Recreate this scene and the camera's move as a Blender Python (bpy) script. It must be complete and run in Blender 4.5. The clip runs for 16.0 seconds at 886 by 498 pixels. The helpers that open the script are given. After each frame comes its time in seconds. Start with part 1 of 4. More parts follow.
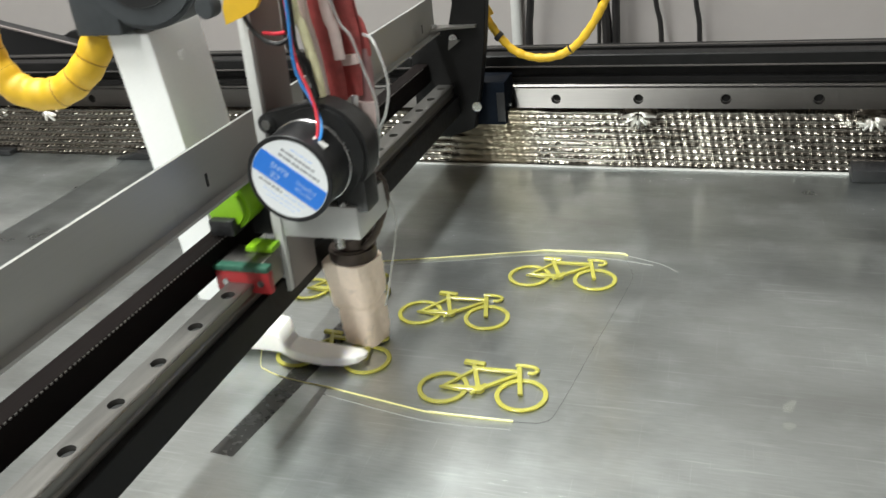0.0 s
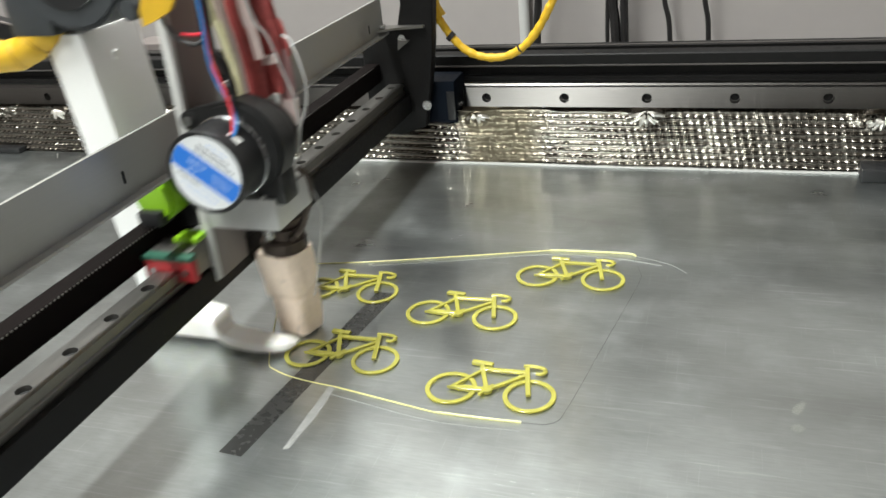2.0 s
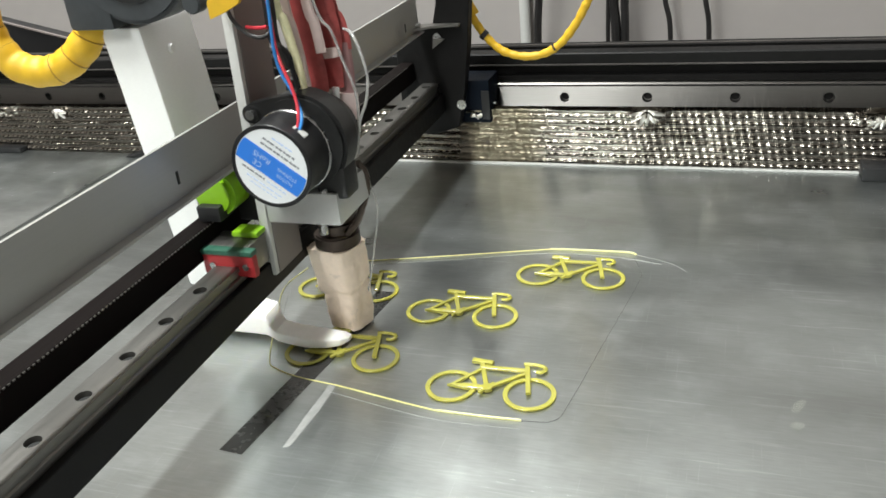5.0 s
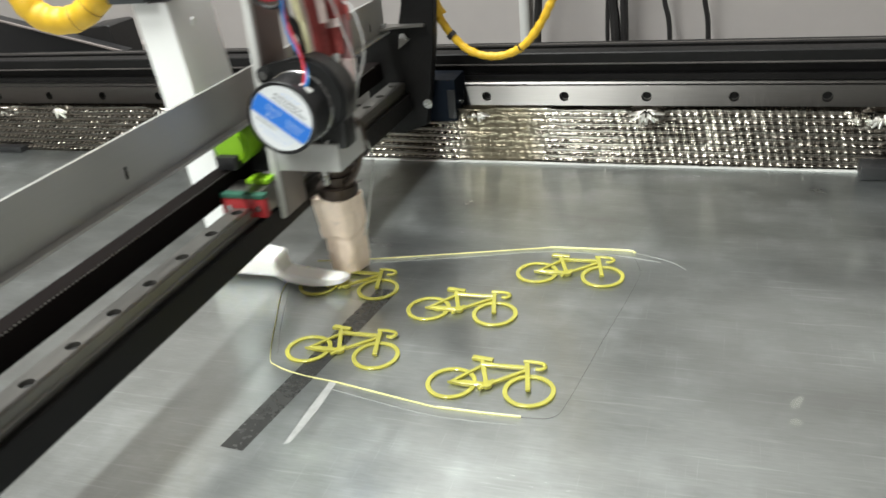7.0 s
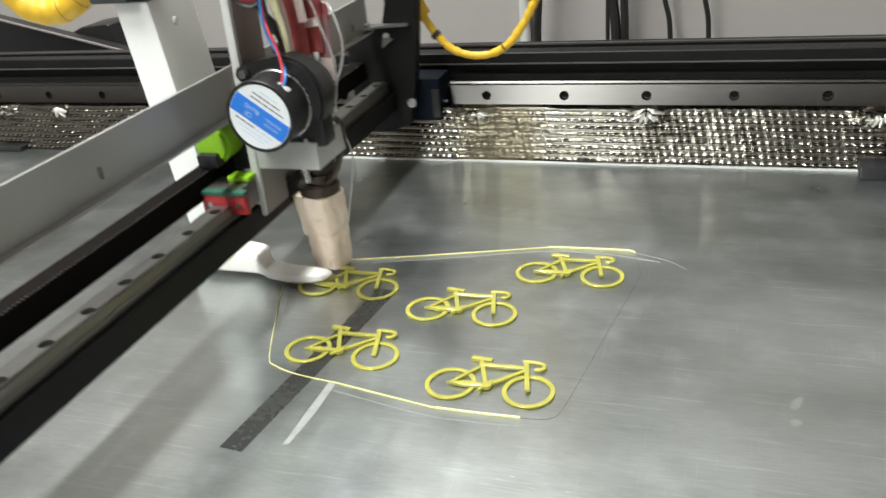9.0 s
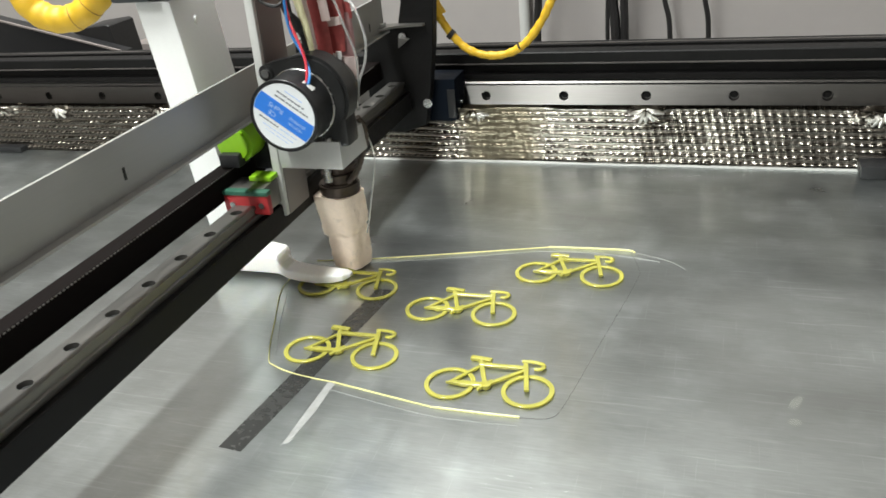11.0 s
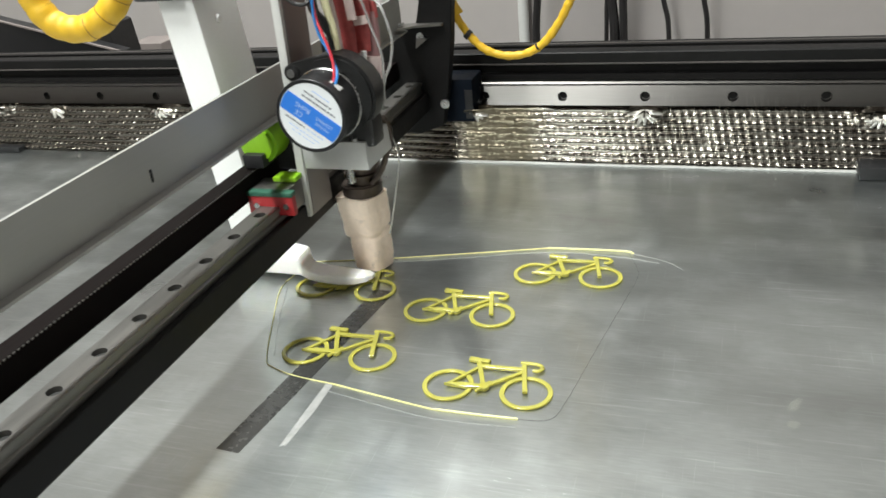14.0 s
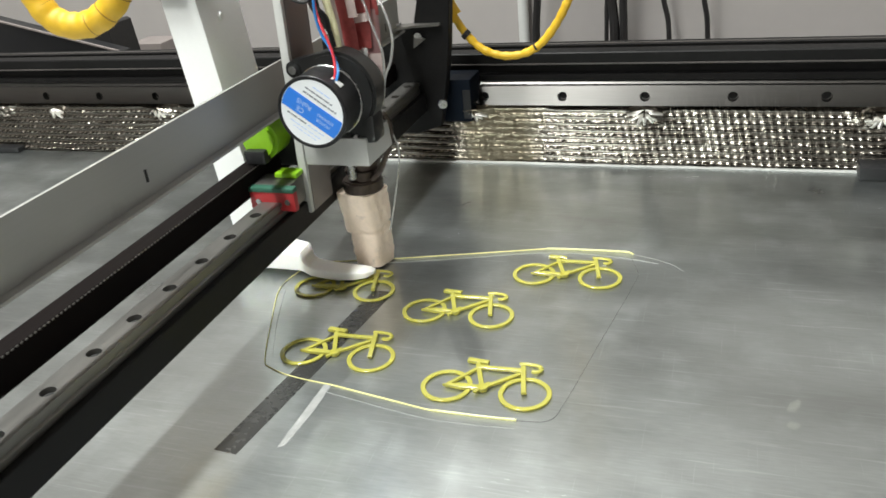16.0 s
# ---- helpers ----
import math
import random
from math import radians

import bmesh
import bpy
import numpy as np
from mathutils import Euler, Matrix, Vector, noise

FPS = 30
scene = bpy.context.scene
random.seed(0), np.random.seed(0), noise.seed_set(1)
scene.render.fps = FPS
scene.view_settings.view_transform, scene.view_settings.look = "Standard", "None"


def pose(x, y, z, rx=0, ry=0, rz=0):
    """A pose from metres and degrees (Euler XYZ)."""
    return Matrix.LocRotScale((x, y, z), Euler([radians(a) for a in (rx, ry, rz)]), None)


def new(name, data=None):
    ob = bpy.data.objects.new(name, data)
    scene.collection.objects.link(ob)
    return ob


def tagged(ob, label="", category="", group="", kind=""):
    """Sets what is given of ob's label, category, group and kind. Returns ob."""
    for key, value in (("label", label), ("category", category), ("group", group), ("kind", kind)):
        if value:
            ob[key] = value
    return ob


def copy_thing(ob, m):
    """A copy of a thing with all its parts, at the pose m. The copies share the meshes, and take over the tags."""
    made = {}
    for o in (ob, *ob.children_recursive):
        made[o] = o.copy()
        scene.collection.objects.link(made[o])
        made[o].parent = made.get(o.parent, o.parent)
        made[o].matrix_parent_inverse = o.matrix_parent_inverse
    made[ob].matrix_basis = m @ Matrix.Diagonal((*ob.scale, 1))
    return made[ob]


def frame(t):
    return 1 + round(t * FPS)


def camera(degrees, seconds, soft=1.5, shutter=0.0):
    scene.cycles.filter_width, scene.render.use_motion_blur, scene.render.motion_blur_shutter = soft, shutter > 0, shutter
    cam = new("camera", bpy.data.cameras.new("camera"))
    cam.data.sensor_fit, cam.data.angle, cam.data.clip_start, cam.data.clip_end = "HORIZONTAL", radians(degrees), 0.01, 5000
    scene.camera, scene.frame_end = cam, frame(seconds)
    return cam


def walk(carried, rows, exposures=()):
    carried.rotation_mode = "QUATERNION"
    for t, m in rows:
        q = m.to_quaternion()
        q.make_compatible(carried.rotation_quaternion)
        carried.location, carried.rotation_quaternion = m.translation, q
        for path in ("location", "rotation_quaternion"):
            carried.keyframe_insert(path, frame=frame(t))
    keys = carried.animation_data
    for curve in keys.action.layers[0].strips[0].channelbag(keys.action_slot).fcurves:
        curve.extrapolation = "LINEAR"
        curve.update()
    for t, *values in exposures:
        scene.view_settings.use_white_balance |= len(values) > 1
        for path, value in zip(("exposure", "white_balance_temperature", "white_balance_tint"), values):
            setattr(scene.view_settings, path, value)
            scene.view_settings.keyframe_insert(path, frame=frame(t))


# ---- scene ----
cam = camera(55.8, 16.0, soft=1.6, shutter=0.8)
# seconds, x, y, z, turns in degrees
PATH = [
    (0, 0.1764, -0.6000, 0.2313, 63.517, 5.191, 17.347),
    (0.5, 0.1766, -0.6006, 0.2315, 63.493, 5.330, 17.551),
    (1, 0.1759, -0.6017, 0.2319, 63.506, 5.349, 17.770),
    (1.5, 0.1760, -0.6020, 0.2314, 63.503, 5.350, 17.776),
    (2, 0.1756, -0.5994, 0.2332, 63.306, 5.298, 17.800),
    (2.5, 0.1761, -0.6001, 0.2320, 63.421, 5.429, 17.821),
    (3, 0.1767, -0.6005, 0.2320, 63.479, 5.443, 17.841),
    (3.5, 0.1770, -0.6006, 0.2318, 63.470, 5.466, 17.888),
    (4, 0.1760, -0.5998, 0.2325, 63.341, 5.340, 17.879),
    (6.5, 0.1767, -0.6018, 0.2326, 63.333, 5.346, 17.845),
    (7, 0.1767, -0.6023, 0.2318, 63.408, 5.321, 17.850),
    (7.5, 0.1774, -0.6013, 0.2331, 63.275, 5.378, 17.878),
    (8, 0.1772, -0.6017, 0.2320, 63.397, 5.388, 17.851),
    (8.5, 0.1773, -0.6016, 0.2325, 63.337, 5.356, 17.880),
    (9, 0.1771, -0.6011, 0.2326, 63.258, 5.374, 17.879),
    (11.5, 0.1779, -0.6011, 0.2319, 63.341, 5.437, 17.907),
    (12, 0.1779, -0.6017, 0.2319, 63.338, 5.373, 17.901),
    (12.5, 0.1770, -0.6018, 0.2316, 63.354, 5.302, 17.832),
    (13, 0.1782, -0.6003, 0.2329, 63.235, 5.450, 17.898),
    (13.5, 0.1784, -0.5998, 0.2323, 63.316, 5.386, 17.914),
    (14, 0.1778, -0.6000, 0.2322, 63.312, 5.365, 17.858),
    (14.5, 0.1780, -0.5988, 0.2321, 63.298, 5.378, 17.881),
    (15, 0.1780, -0.5988, 0.2321, 63.298, 5.378, 17.881),
    (15.5, 0.1782, -0.5984, 0.2319, 63.312, 5.402, 17.893),
    (16, 0.1783, -0.5986, 0.2315, 63.350, 5.377, 17.904),
]
walk(cam, [(t, pose(x, y, z, rx, ry, rz)) for t, x, y, z, rx, ry, rz in PATH])

# ---- light ----
world = bpy.data.worlds.new("world")
scene.world = world
world.use_nodes = True
world.node_tree.nodes["Background"].inputs[0].default_value = (0.9, 0.95, 1.0, 1)
world.node_tree.nodes["Background"].inputs[1].default_value = 0.02
scene.view_settings.exposure = -0.18


def ceiling_lamp(x, y, z, sx, sy, watts):
    lamp = new("tube_light", bpy.data.lights.new("tube_light", "AREA"))
    lamp.data.shape, lamp.data.size, lamp.data.size_y, lamp.data.energy = "RECTANGLE", sx, sy, watts
    lamp.data.color = (0.962, 1.0, 0.968)
    lamp.location = (x, y, z)
    return lamp


ceiling_lamp(-0.32, -0.42, 1.52, 0.08, 1.5, 64)
ceiling_lamp(-0.32, -2.0, 1.52, 0.08, 0.9, 31)


# ---- materials ----
def material(name, colour, rough=0.5, metal=0.0, vary=0.12, grain=300.0, bump=0.05, blotch=25.0, stretch=(1, 1, 1), rough_vary=0.1,
             transmission=0.0, coat=0.0, sss=0.0, alpha=1.0, spec=0.5):
    """A surface with large blotches and fine grain in colour, gloss and relief."""
    m = bpy.data.materials.new(name)
    m.use_nodes = True
    nt = m.node_tree
    b = nt.nodes["Principled BSDF"]
    n, l = nt.nodes.new, nt.links.new
    co = n("ShaderNodeTexCoord")
    mp = n("ShaderNodeMapping")
    mp.inputs["Scale"].default_value = stretch
    l(co.outputs["Object"], mp.inputs["Vector"])
    fine, big = n("ShaderNodeTexNoise"), n("ShaderNodeTexNoise")
    fine.inputs["Scale"].default_value, fine.inputs["Detail"].default_value = grain, 4
    big.inputs["Scale"].default_value, big.inputs["Detail"].default_value = blotch, 5
    l(mp.outputs[0], fine.inputs["Vector"])
    l(co.outputs["Object"], big.inputs["Vector"])
    add = n("ShaderNodeMath")
    add.operation = "ADD"
    l(fine.outputs[0], add.inputs[0])
    l(big.outputs[0], add.inputs[1])
    mr = n("ShaderNodeMapRange")
    mr.inputs["From Min"].default_value, mr.inputs["From Max"].default_value = 0.6, 1.4
    mr.inputs["To Min"].default_value, mr.inputs["To Max"].default_value = 1 - vary, 1 + vary
    l(add.outputs[0], mr.inputs["Value"])
    mul = n("ShaderNodeVectorMath")
    mul.operation = "SCALE"
    mul.inputs[0].default_value = colour[:3]
    l(mr.outputs[0], mul.inputs["Scale"])
    l(mul.outputs[0], b.inputs["Base Color"])
    rr = n("ShaderNodeMapRange")
    rr.inputs["From Min"].default_value, rr.inputs["From Max"].default_value = 0.6, 1.4
    rr.inputs["To Min"].default_value, rr.inputs["To Max"].default_value = max(0.02, rough - rough_vary), min(1, rough + rough_vary)
    l(add.outputs[0], rr.inputs["Value"])
    l(rr.outputs[0], b.inputs["Roughness"])
    b.inputs["Metallic"].default_value = metal
    b.inputs["Transmission Weight"].default_value = transmission
    b.inputs["Coat Weight"].default_value = coat
    b.inputs["Alpha"].default_value = alpha
    b.inputs["Specular IOR Level"].default_value = spec
    if sss:
        b.inputs["Subsurface Weight"].default_value = sss
        b.inputs["Subsurface Radius"].default_value = (0.004, 0.003, 0.001)
        b.inputs["Subsurface Scale"].default_value = 1.0
    if bump:
        bp = n("ShaderNodeBump")
        bp.inputs["Strength"].default_value, bp.inputs["Distance"].default_value = bump, 0.001
        l(fine.outputs[0], bp.inputs["Height"])
        l(bp.outputs[0], b.inputs["Normal"])
    return m


def bed_material():
    """Worn aluminium plate: long rolling scratches, wiped patches and dull smears."""
    m = bpy.data.materials.new("bed_aluminium")
    m.use_nodes = True
    nt = m.node_tree
    b = nt.nodes["Principled BSDF"]
    n, l = nt.nodes.new, nt.links.new
    co = n("ShaderNodeTexCoord")

    def noise_at(scale, stretch, turn=0.0, detail=5):
        mp, t = n("ShaderNodeMapping"), n("ShaderNodeTexNoise")
        mp.inputs["Scale"].default_value = stretch
        mp.inputs["Rotation"].default_value = (0, 0, radians(turn))
        t.inputs["Scale"].default_value, t.inputs["Detail"].default_value = scale, detail
        l(co.outputs["Object"], mp.inputs["Vector"])
        l(mp.outputs[0], t.inputs["Vector"])
        return t.outputs[0]

    def ranged(value, a, z, lo, hi):
        r = n("ShaderNodeMapRange")
        for k, v in (("From Min", a), ("From Max", z), ("To Min", lo), ("To Max", hi)):
            r.inputs[k].default_value = v
        l(value, r.inputs["Value"])
        return r.outputs[0]

    def mixed(op, p, q):
        r = n("ShaderNodeMath")
        r.operation = op
        l(p, r.inputs[0])
        l(q, r.inputs[1])
        return r.outputs[0]

    brushed = noise_at(110, (1, 8, 1), 8)
    scratch = noise_at(60, (0.35, 9, 1), -4, 4)
    cross = noise_at(34, (30, 1, 1), 24, 3)
    wiped = noise_at(9, (1, 2.2, 1), 20)
    smear = noise_at(28, (1.6, 1, 1), -30)
    stain = noise_at(16, (0.6, 1.5, 1), 8, 6)
    tone = mixed("ADD", ranged(brushed, 0.3, 0.7, 0.41, 0.46), ranged(scratch, 0.60, 0.76, 0.0, 0.12))
    tone = mixed("ADD", tone, ranged(cross, 0.64, 0.76, 0.0, 0.07))
    tone = mixed("MULTIPLY", tone, ranged(wiped, 0.3, 0.7, 0.86, 1.12))
    tone = mixed("MULTIPLY", tone, ranged(stain, 0.50, 0.66, 1.0, 0.82))
    mul = n("ShaderNodeVectorMath")
    mul.operation = "SCALE"
    mul.inputs[0].default_value = (0.955, 1.0, 0.99)
    l(tone, mul.inputs["Scale"])
    bp = n("ShaderNodeBump")
    bp.inputs["Strength"].default_value, bp.inputs["Distance"].default_value = 0.010, 0.0005
    l(brushed, bp.inputs["Height"])
    # dull rolled skin that scatters the light widely
    l(mul.outputs[0], b.inputs["Base Color"])
    b.inputs["Metallic"].default_value = 0.88
    dull = mixed("ADD", ranged(wiped, 0.3, 0.7, 0.34, 0.42), ranged(smear, 0.52, 0.72, 0.0, 0.10))
    l(dull, b.inputs["Roughness"])
    l(bp.outputs[0], b.inputs["Normal"])
    # polished tops of the grain that still mirror
    gloss = n("ShaderNodeBsdfPrincipled")
    gloss.inputs["Metallic"].default_value = 1.0
    gloss.inputs["Base Color"].default_value = (0.60, 0.64, 0.625, 1)
    l(mixed("ADD", ranged(wiped, 0.3, 0.7, 0.16, 0.22), ranged(brushed, 0.35, 0.7, 0.0, 0.06)), gloss.inputs["Roughness"])
    l(bp.outputs[0], gloss.inputs["Normal"])
    mix = n("ShaderNodeMixShader")
    share = mixed("SUBTRACT", ranged(wiped, 0.3, 0.7, 0.46, 0.28), ranged(smear, 0.52, 0.72, 0.0, 0.10))
    # worn metal mirrors more the flatter it is looked along
    graze = n("ShaderNodeLayerWeight")
    graze.inputs["Blend"].default_value = 0.5
    share = mixed("ADD", share, ranged(graze.outputs["Facing"], 0.36, 0.66, -0.02, 0.22))
    l(share, mix.inputs[0])
    l(b.outputs[0], mix.inputs[1])
    l(gloss.outputs[0], mix.inputs[2])
    l(mix.outputs[0], nt.nodes["Material Output"].inputs["Surface"])
    return m


BED = bed_material()
WALL = material("wall_paint", (0.37, 0.342, 0.328), 0.8, vary=0.04, grain=60, bump=0.1, blotch=3)
FLOOR = material("floor_concrete", (0.25, 0.25, 0.25), 0.6, grain=80)
CEIL = material("ceiling_paint", (0.8, 0.8, 0.78), 0.85, vary=0.03)
BLACK_ANOD = material("black_anodised", (0.007, 0.0066, 0.0066), 0.5, metal=0.0, vary=0.3, rough_vary=0.08, bump=0.02, spec=0.18)
BROWN_BLACK = material("brown_black_bar", (0.006, 0.0042, 0.004), 0.7, metal=0.0, vary=0.2, stretch=(1, 0.05, 1), grain=900, bump=0.02, spec=0.06)
BLACK_PLASTIC = material("black_plastic", (0.012, 0.012, 0.013), 0.42, vary=0.2, bump=0.03)
BLACK_RUBBER = material("black_cable", (0.012, 0.011, 0.011), 0.5, bump=0.02)
STEEL = material("rail_steel", (0.31, 0.298, 0.285), 0.50, metal=1.0, vary=0.10, stretch=(0.05, 1, 1), grain=900, rough_vary=0.06, bump=0.02)
STEEL_Y = material("guide_steel", (0.25, 0.24, 0.225), 0.42, metal=1.0, vary=0.10, stretch=(1, 0.05, 1), grain=900, rough_vary=0.06, bump=0.02)
STEEL.node_tree.nodes["Principled BSDF"].inputs["Anisotropic"].default_value = 1.0
grain_way = STEEL.node_tree.nodes.new("ShaderNodeTangent")
grain_way.direction_type, grain_way.uv_map = "UV_MAP", "grain"
STEEL.node_tree.links.new(grain_way.outputs[0], STEEL.node_tree.nodes["Principled BSDF"].inputs["Tangent"])
HOLE = material("hole_dark", (0.01, 0.01, 0.01), 0.6)
ALU = material("satin_aluminium", (0.40, 0.395, 0.38), 0.5, metal=0.55, vary=0.06, stretch=(1, 0.06, 1), grain=700, bump=0.03)
ALU_LIGHT = material("machined_aluminium", (0.62, 0.62, 0.61), 0.42, metal=0.5, vary=0.05, grain=500, bump=0.02)
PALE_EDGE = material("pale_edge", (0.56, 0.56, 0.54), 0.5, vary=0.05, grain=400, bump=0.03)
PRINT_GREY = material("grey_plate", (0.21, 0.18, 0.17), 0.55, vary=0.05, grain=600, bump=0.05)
PRINT_WHITE = material("white_print", (0.92, 0.92, 0.91), 0.5, vary=0.04, grain=400, bump=0.04, stretch=(1, 1, 6))
DUCT_WHITE = material("duct_print", (0.90, 0.88, 0.85), 0.35, vary=0.04, grain=500, bump=0.05, sss=0.12)
DARK_GREY = material("blower_plastic", (0.045, 0.05, 0.055), 0.42, vary=0.15, bump=0.05)
NAVY = material("navy_block", (0.0016, 0.004, 0.009), 0.55, vary=0.2, spec=0.12)
FOIL = material("insulation_foil", (0.23, 0.21, 0.185), 0.22, metal=1.0, vary=0.12, grain=250, blotch=40, rough_vary=0.06, bump=0.1)
# much lighter copy of the foil; the shine on its folds is in the colour
FOIL_PALE = material("lit_fold_foil", (0.86, 0.82, 0.77), 0.42, metal=1.0, vary=0.12, grain=250, bump=0.2)


def worn_patch(m, cx, half_width, colour, rough):
    """A rubbed, dull golden stretch of the foil, fading at its ends."""
    nt = m.node_tree
    b = nt.nodes["Principled BSDF"]
    n, l = nt.nodes.new, nt.links.new
    co, sep, off, size, fade, noise_tex, add = n("ShaderNodeTexCoord"), n("ShaderNodeSeparateXYZ"), n("ShaderNodeMath"), n("ShaderNodeMath"), n("ShaderNodeMapRange"), n("ShaderNodeTexNoise"), n("ShaderNodeMath")
    l(co.outputs["Object"], sep.inputs[0])
    off.operation, size.operation, add.operation = "SUBTRACT", "ABSOLUTE", "MULTIPLY_ADD"
    off.inputs[1].default_value = cx
    l(sep.outputs[0], off.inputs[0])
    l(off.outputs[0], size.inputs[0])
    noise_tex.inputs["Scale"].default_value = 90
    l(co.outputs["Object"], noise_tex.inputs["Vector"])
    l(noise_tex.outputs[0], add.inputs[0])
    add.inputs[1].default_value = 0.022
    l(size.outputs[0], add.inputs[2])
    for k, v in (("From Min", half_width - 0.004), ("From Max", half_width + 0.014), ("To Min", 0.9), ("To Max", 0.0)):
        fade.inputs[k].default_value = v
    l(add.outputs[0], fade.inputs["Value"])
    for socket, value, kind in (("Base Color", colour, "RGBA"), ("Roughness", rough, "FLOAT")):
        mix = n("ShaderNodeMix")
        mix.data_type = kind
        k = 6 if kind == "RGBA" else 2
        l(b.inputs[socket].links[0].from_socket, mix.inputs[k])
        mix.inputs[k + 1].default_value = value
        l(fade.outputs[0], mix.inputs[0])
        l(mix.outputs[2 if kind == "RGBA" else 0], b.inputs[socket])


worn_patch(FOIL, 0.013, 0.036, (0.22, 0.19, 0.135, 1), 0.42)
YELLOW_WRAP = material("yellow_wrap", (0.68, 0.41, 0.018), 0.5, vary=0.08, blotch=60, bump=0.05)
YELLOW_PRINT = material("yellow_print", (0.68, 0.64, 0.14), 0.14, vary=0.06, grain=300, blotch=150, bump=0.02, rough_vary=0.05, transmission=0.52)
SKIRT = material("skirt_print", (0.74, 0.70, 0.32), 0.32, vary=0.2, grain=500)
GREEN = material("green_print", (0.22, 0.45, 0.012), 0.4, vary=0.08, bump=0.05)
TEAL = material("green_seal", (0.025, 0.10, 0.065), 0.5)
RED = material("red_end_cap", (0.36, 0.022, 0.025), 0.5)
RED_TAPE = material("red_tape", (0.40, 0.075, 0.07), 0.42, vary=0.28, blotch=160, transmission=0.12)
PINK = material("pale_sleeve", (0.72, 0.58, 0.55), 0.4, transmission=0.15)
MAUVE = material("mauve_sleeve", (0.40, 0.22, 0.22), 0.4, transmission=0.3)
CREAM = material("cream_tube", (0.92, 0.87, 0.55), 0.3)
BLUE_WIRE = material("blue_wire", (0.03, 0.22, 0.6), 0.4)
RED_WIRE = material("red_wire", (0.6, 0.03, 0.05), 0.4)
CLEAR = material("clear_tube", (0.85, 0.85, 0.84), 0.2, transmission=0.7, vary=0.02, bump=0.0)
SOCK = material("masking_tape", (0.95, 0.78, 0.64), 0.6, vary=0.08, grain=400, blotch=60, bump=0.25)


def stained(m, scale, lo, hi, darkest):
    """Small dark marks over a surface's own colour."""
    nt = m.node_tree
    b = nt.nodes["Principled BSDF"]
    co, spots, fade, mul = nt.nodes.new("ShaderNodeTexCoord"), nt.nodes.new("ShaderNodeTexNoise"), nt.nodes.new("ShaderNodeMapRange"), nt.nodes.new("ShaderNodeVectorMath")
    spots.inputs["Scale"].default_value, spots.inputs["Detail"].default_value = scale, 5
    nt.links.new(co.outputs["Object"], spots.inputs["Vector"])
    for k, v in (("From Min", lo), ("From Max", hi), ("To Min", 1.0), ("To Max", darkest)):
        fade.inputs[k].default_value = v
    nt.links.new(spots.outputs[0], fade.inputs["Value"])
    mul.operation = "SCALE"
    nt.links.new(b.inputs["Base Color"].links[0].from_socket, mul.inputs[0])
    nt.links.new(fade.outputs[0], mul.inputs["Scale"])
    nt.links.new(mul.outputs[0], b.inputs["Base Color"])


stained(SOCK, 90, 0.63, 0.78, 0.45)
stained(ALU, 18, 0.60, 0.72, 0.72)
LABEL_WHITE = material("label_white", (0.80, 0.82, 0.84), 0.4, vary=0.02, bump=0.0)
LABEL_BLUE = material("label_blue", (0.03, 0.20, 0.72), 0.4, vary=0.03, bump=0.0)
INK = material("label_ink", (0.20, 0.21, 0.23), 0.5, vary=0.0, bump=0.0)
INK_PALE = material("label_ink_pale", (0.45, 0.58, 0.85), 0.5, vary=0.0, bump=0.0)
TAPE_DARK = material("dark_strip", (0.075, 0.075, 0.072), 0.26, metal=0.6, vary=0.06, grain=300)
TRACE = material("dark_trace", (0.10, 0.10, 0.10), 0.4, alpha=0.45)
RESIDUE = material("glue_residue", (0.62, 0.62, 0.60), 0.5, vary=0.15, blotch=90, alpha=0.4)
RESIDUE_THIN = material("thin_residue", (0.60, 0.60, 0.52), 0.5, vary=0.15, blotch=90, alpha=0.10)
BRONZE = material("hotend_metal", (0.09, 0.07, 0.06), 0.35, metal=0.8, vary=0.3)
SILVER = material("bolt_steel", (0.7, 0.7, 0.7), 0.25, metal=1.0, vary=0.1)
BLACK_SHELL = material("cast_black", (0.014, 0.014, 0.014), 0.36, vary=0.25, grain=500, bump=0.06)


# ---- building helpers ----
def part(name, bm, mat, parent=None, label="", smooth=True):
    bmesh.ops.recalc_face_normals(bm, faces=bm.faces)
    me = bpy.data.meshes.new(name)
    bm.to_mesh(me)
    bm.free()
    me.materials.append(mat)
    if smooth:
        me.polygons.foreach_set("use_smooth", [True] * len(me.polygons))
        me.set_sharp_from_angle(angle=radians(35))
    ob = new(name, me)
    if parent is not None:
        ob.parent = parent
    if label:
        ob["label"] = label
    return ob


def box(x0, x1, y0, y1, z0, z1, bevel=0.0, bm=None, segments=2):
    bm = bm or bmesh.new()
    made = bmesh.ops.create_cube(bm, size=1.0, matrix=Matrix.Translation(((x0 + x1) / 2, (y0 + y1) / 2, (z0 + z1) / 2)) @ Matrix.Diagonal((x1 - x0, y1 - y0, z1 - z0, 1)))
    if bevel:
        edges = {e for v in made["verts"] for e in v.link_edges}
        bmesh.ops.bevel(bm, geom=list(edges), offset=bevel, segments=segments, affect="EDGES", profile=0.6)
    return bm


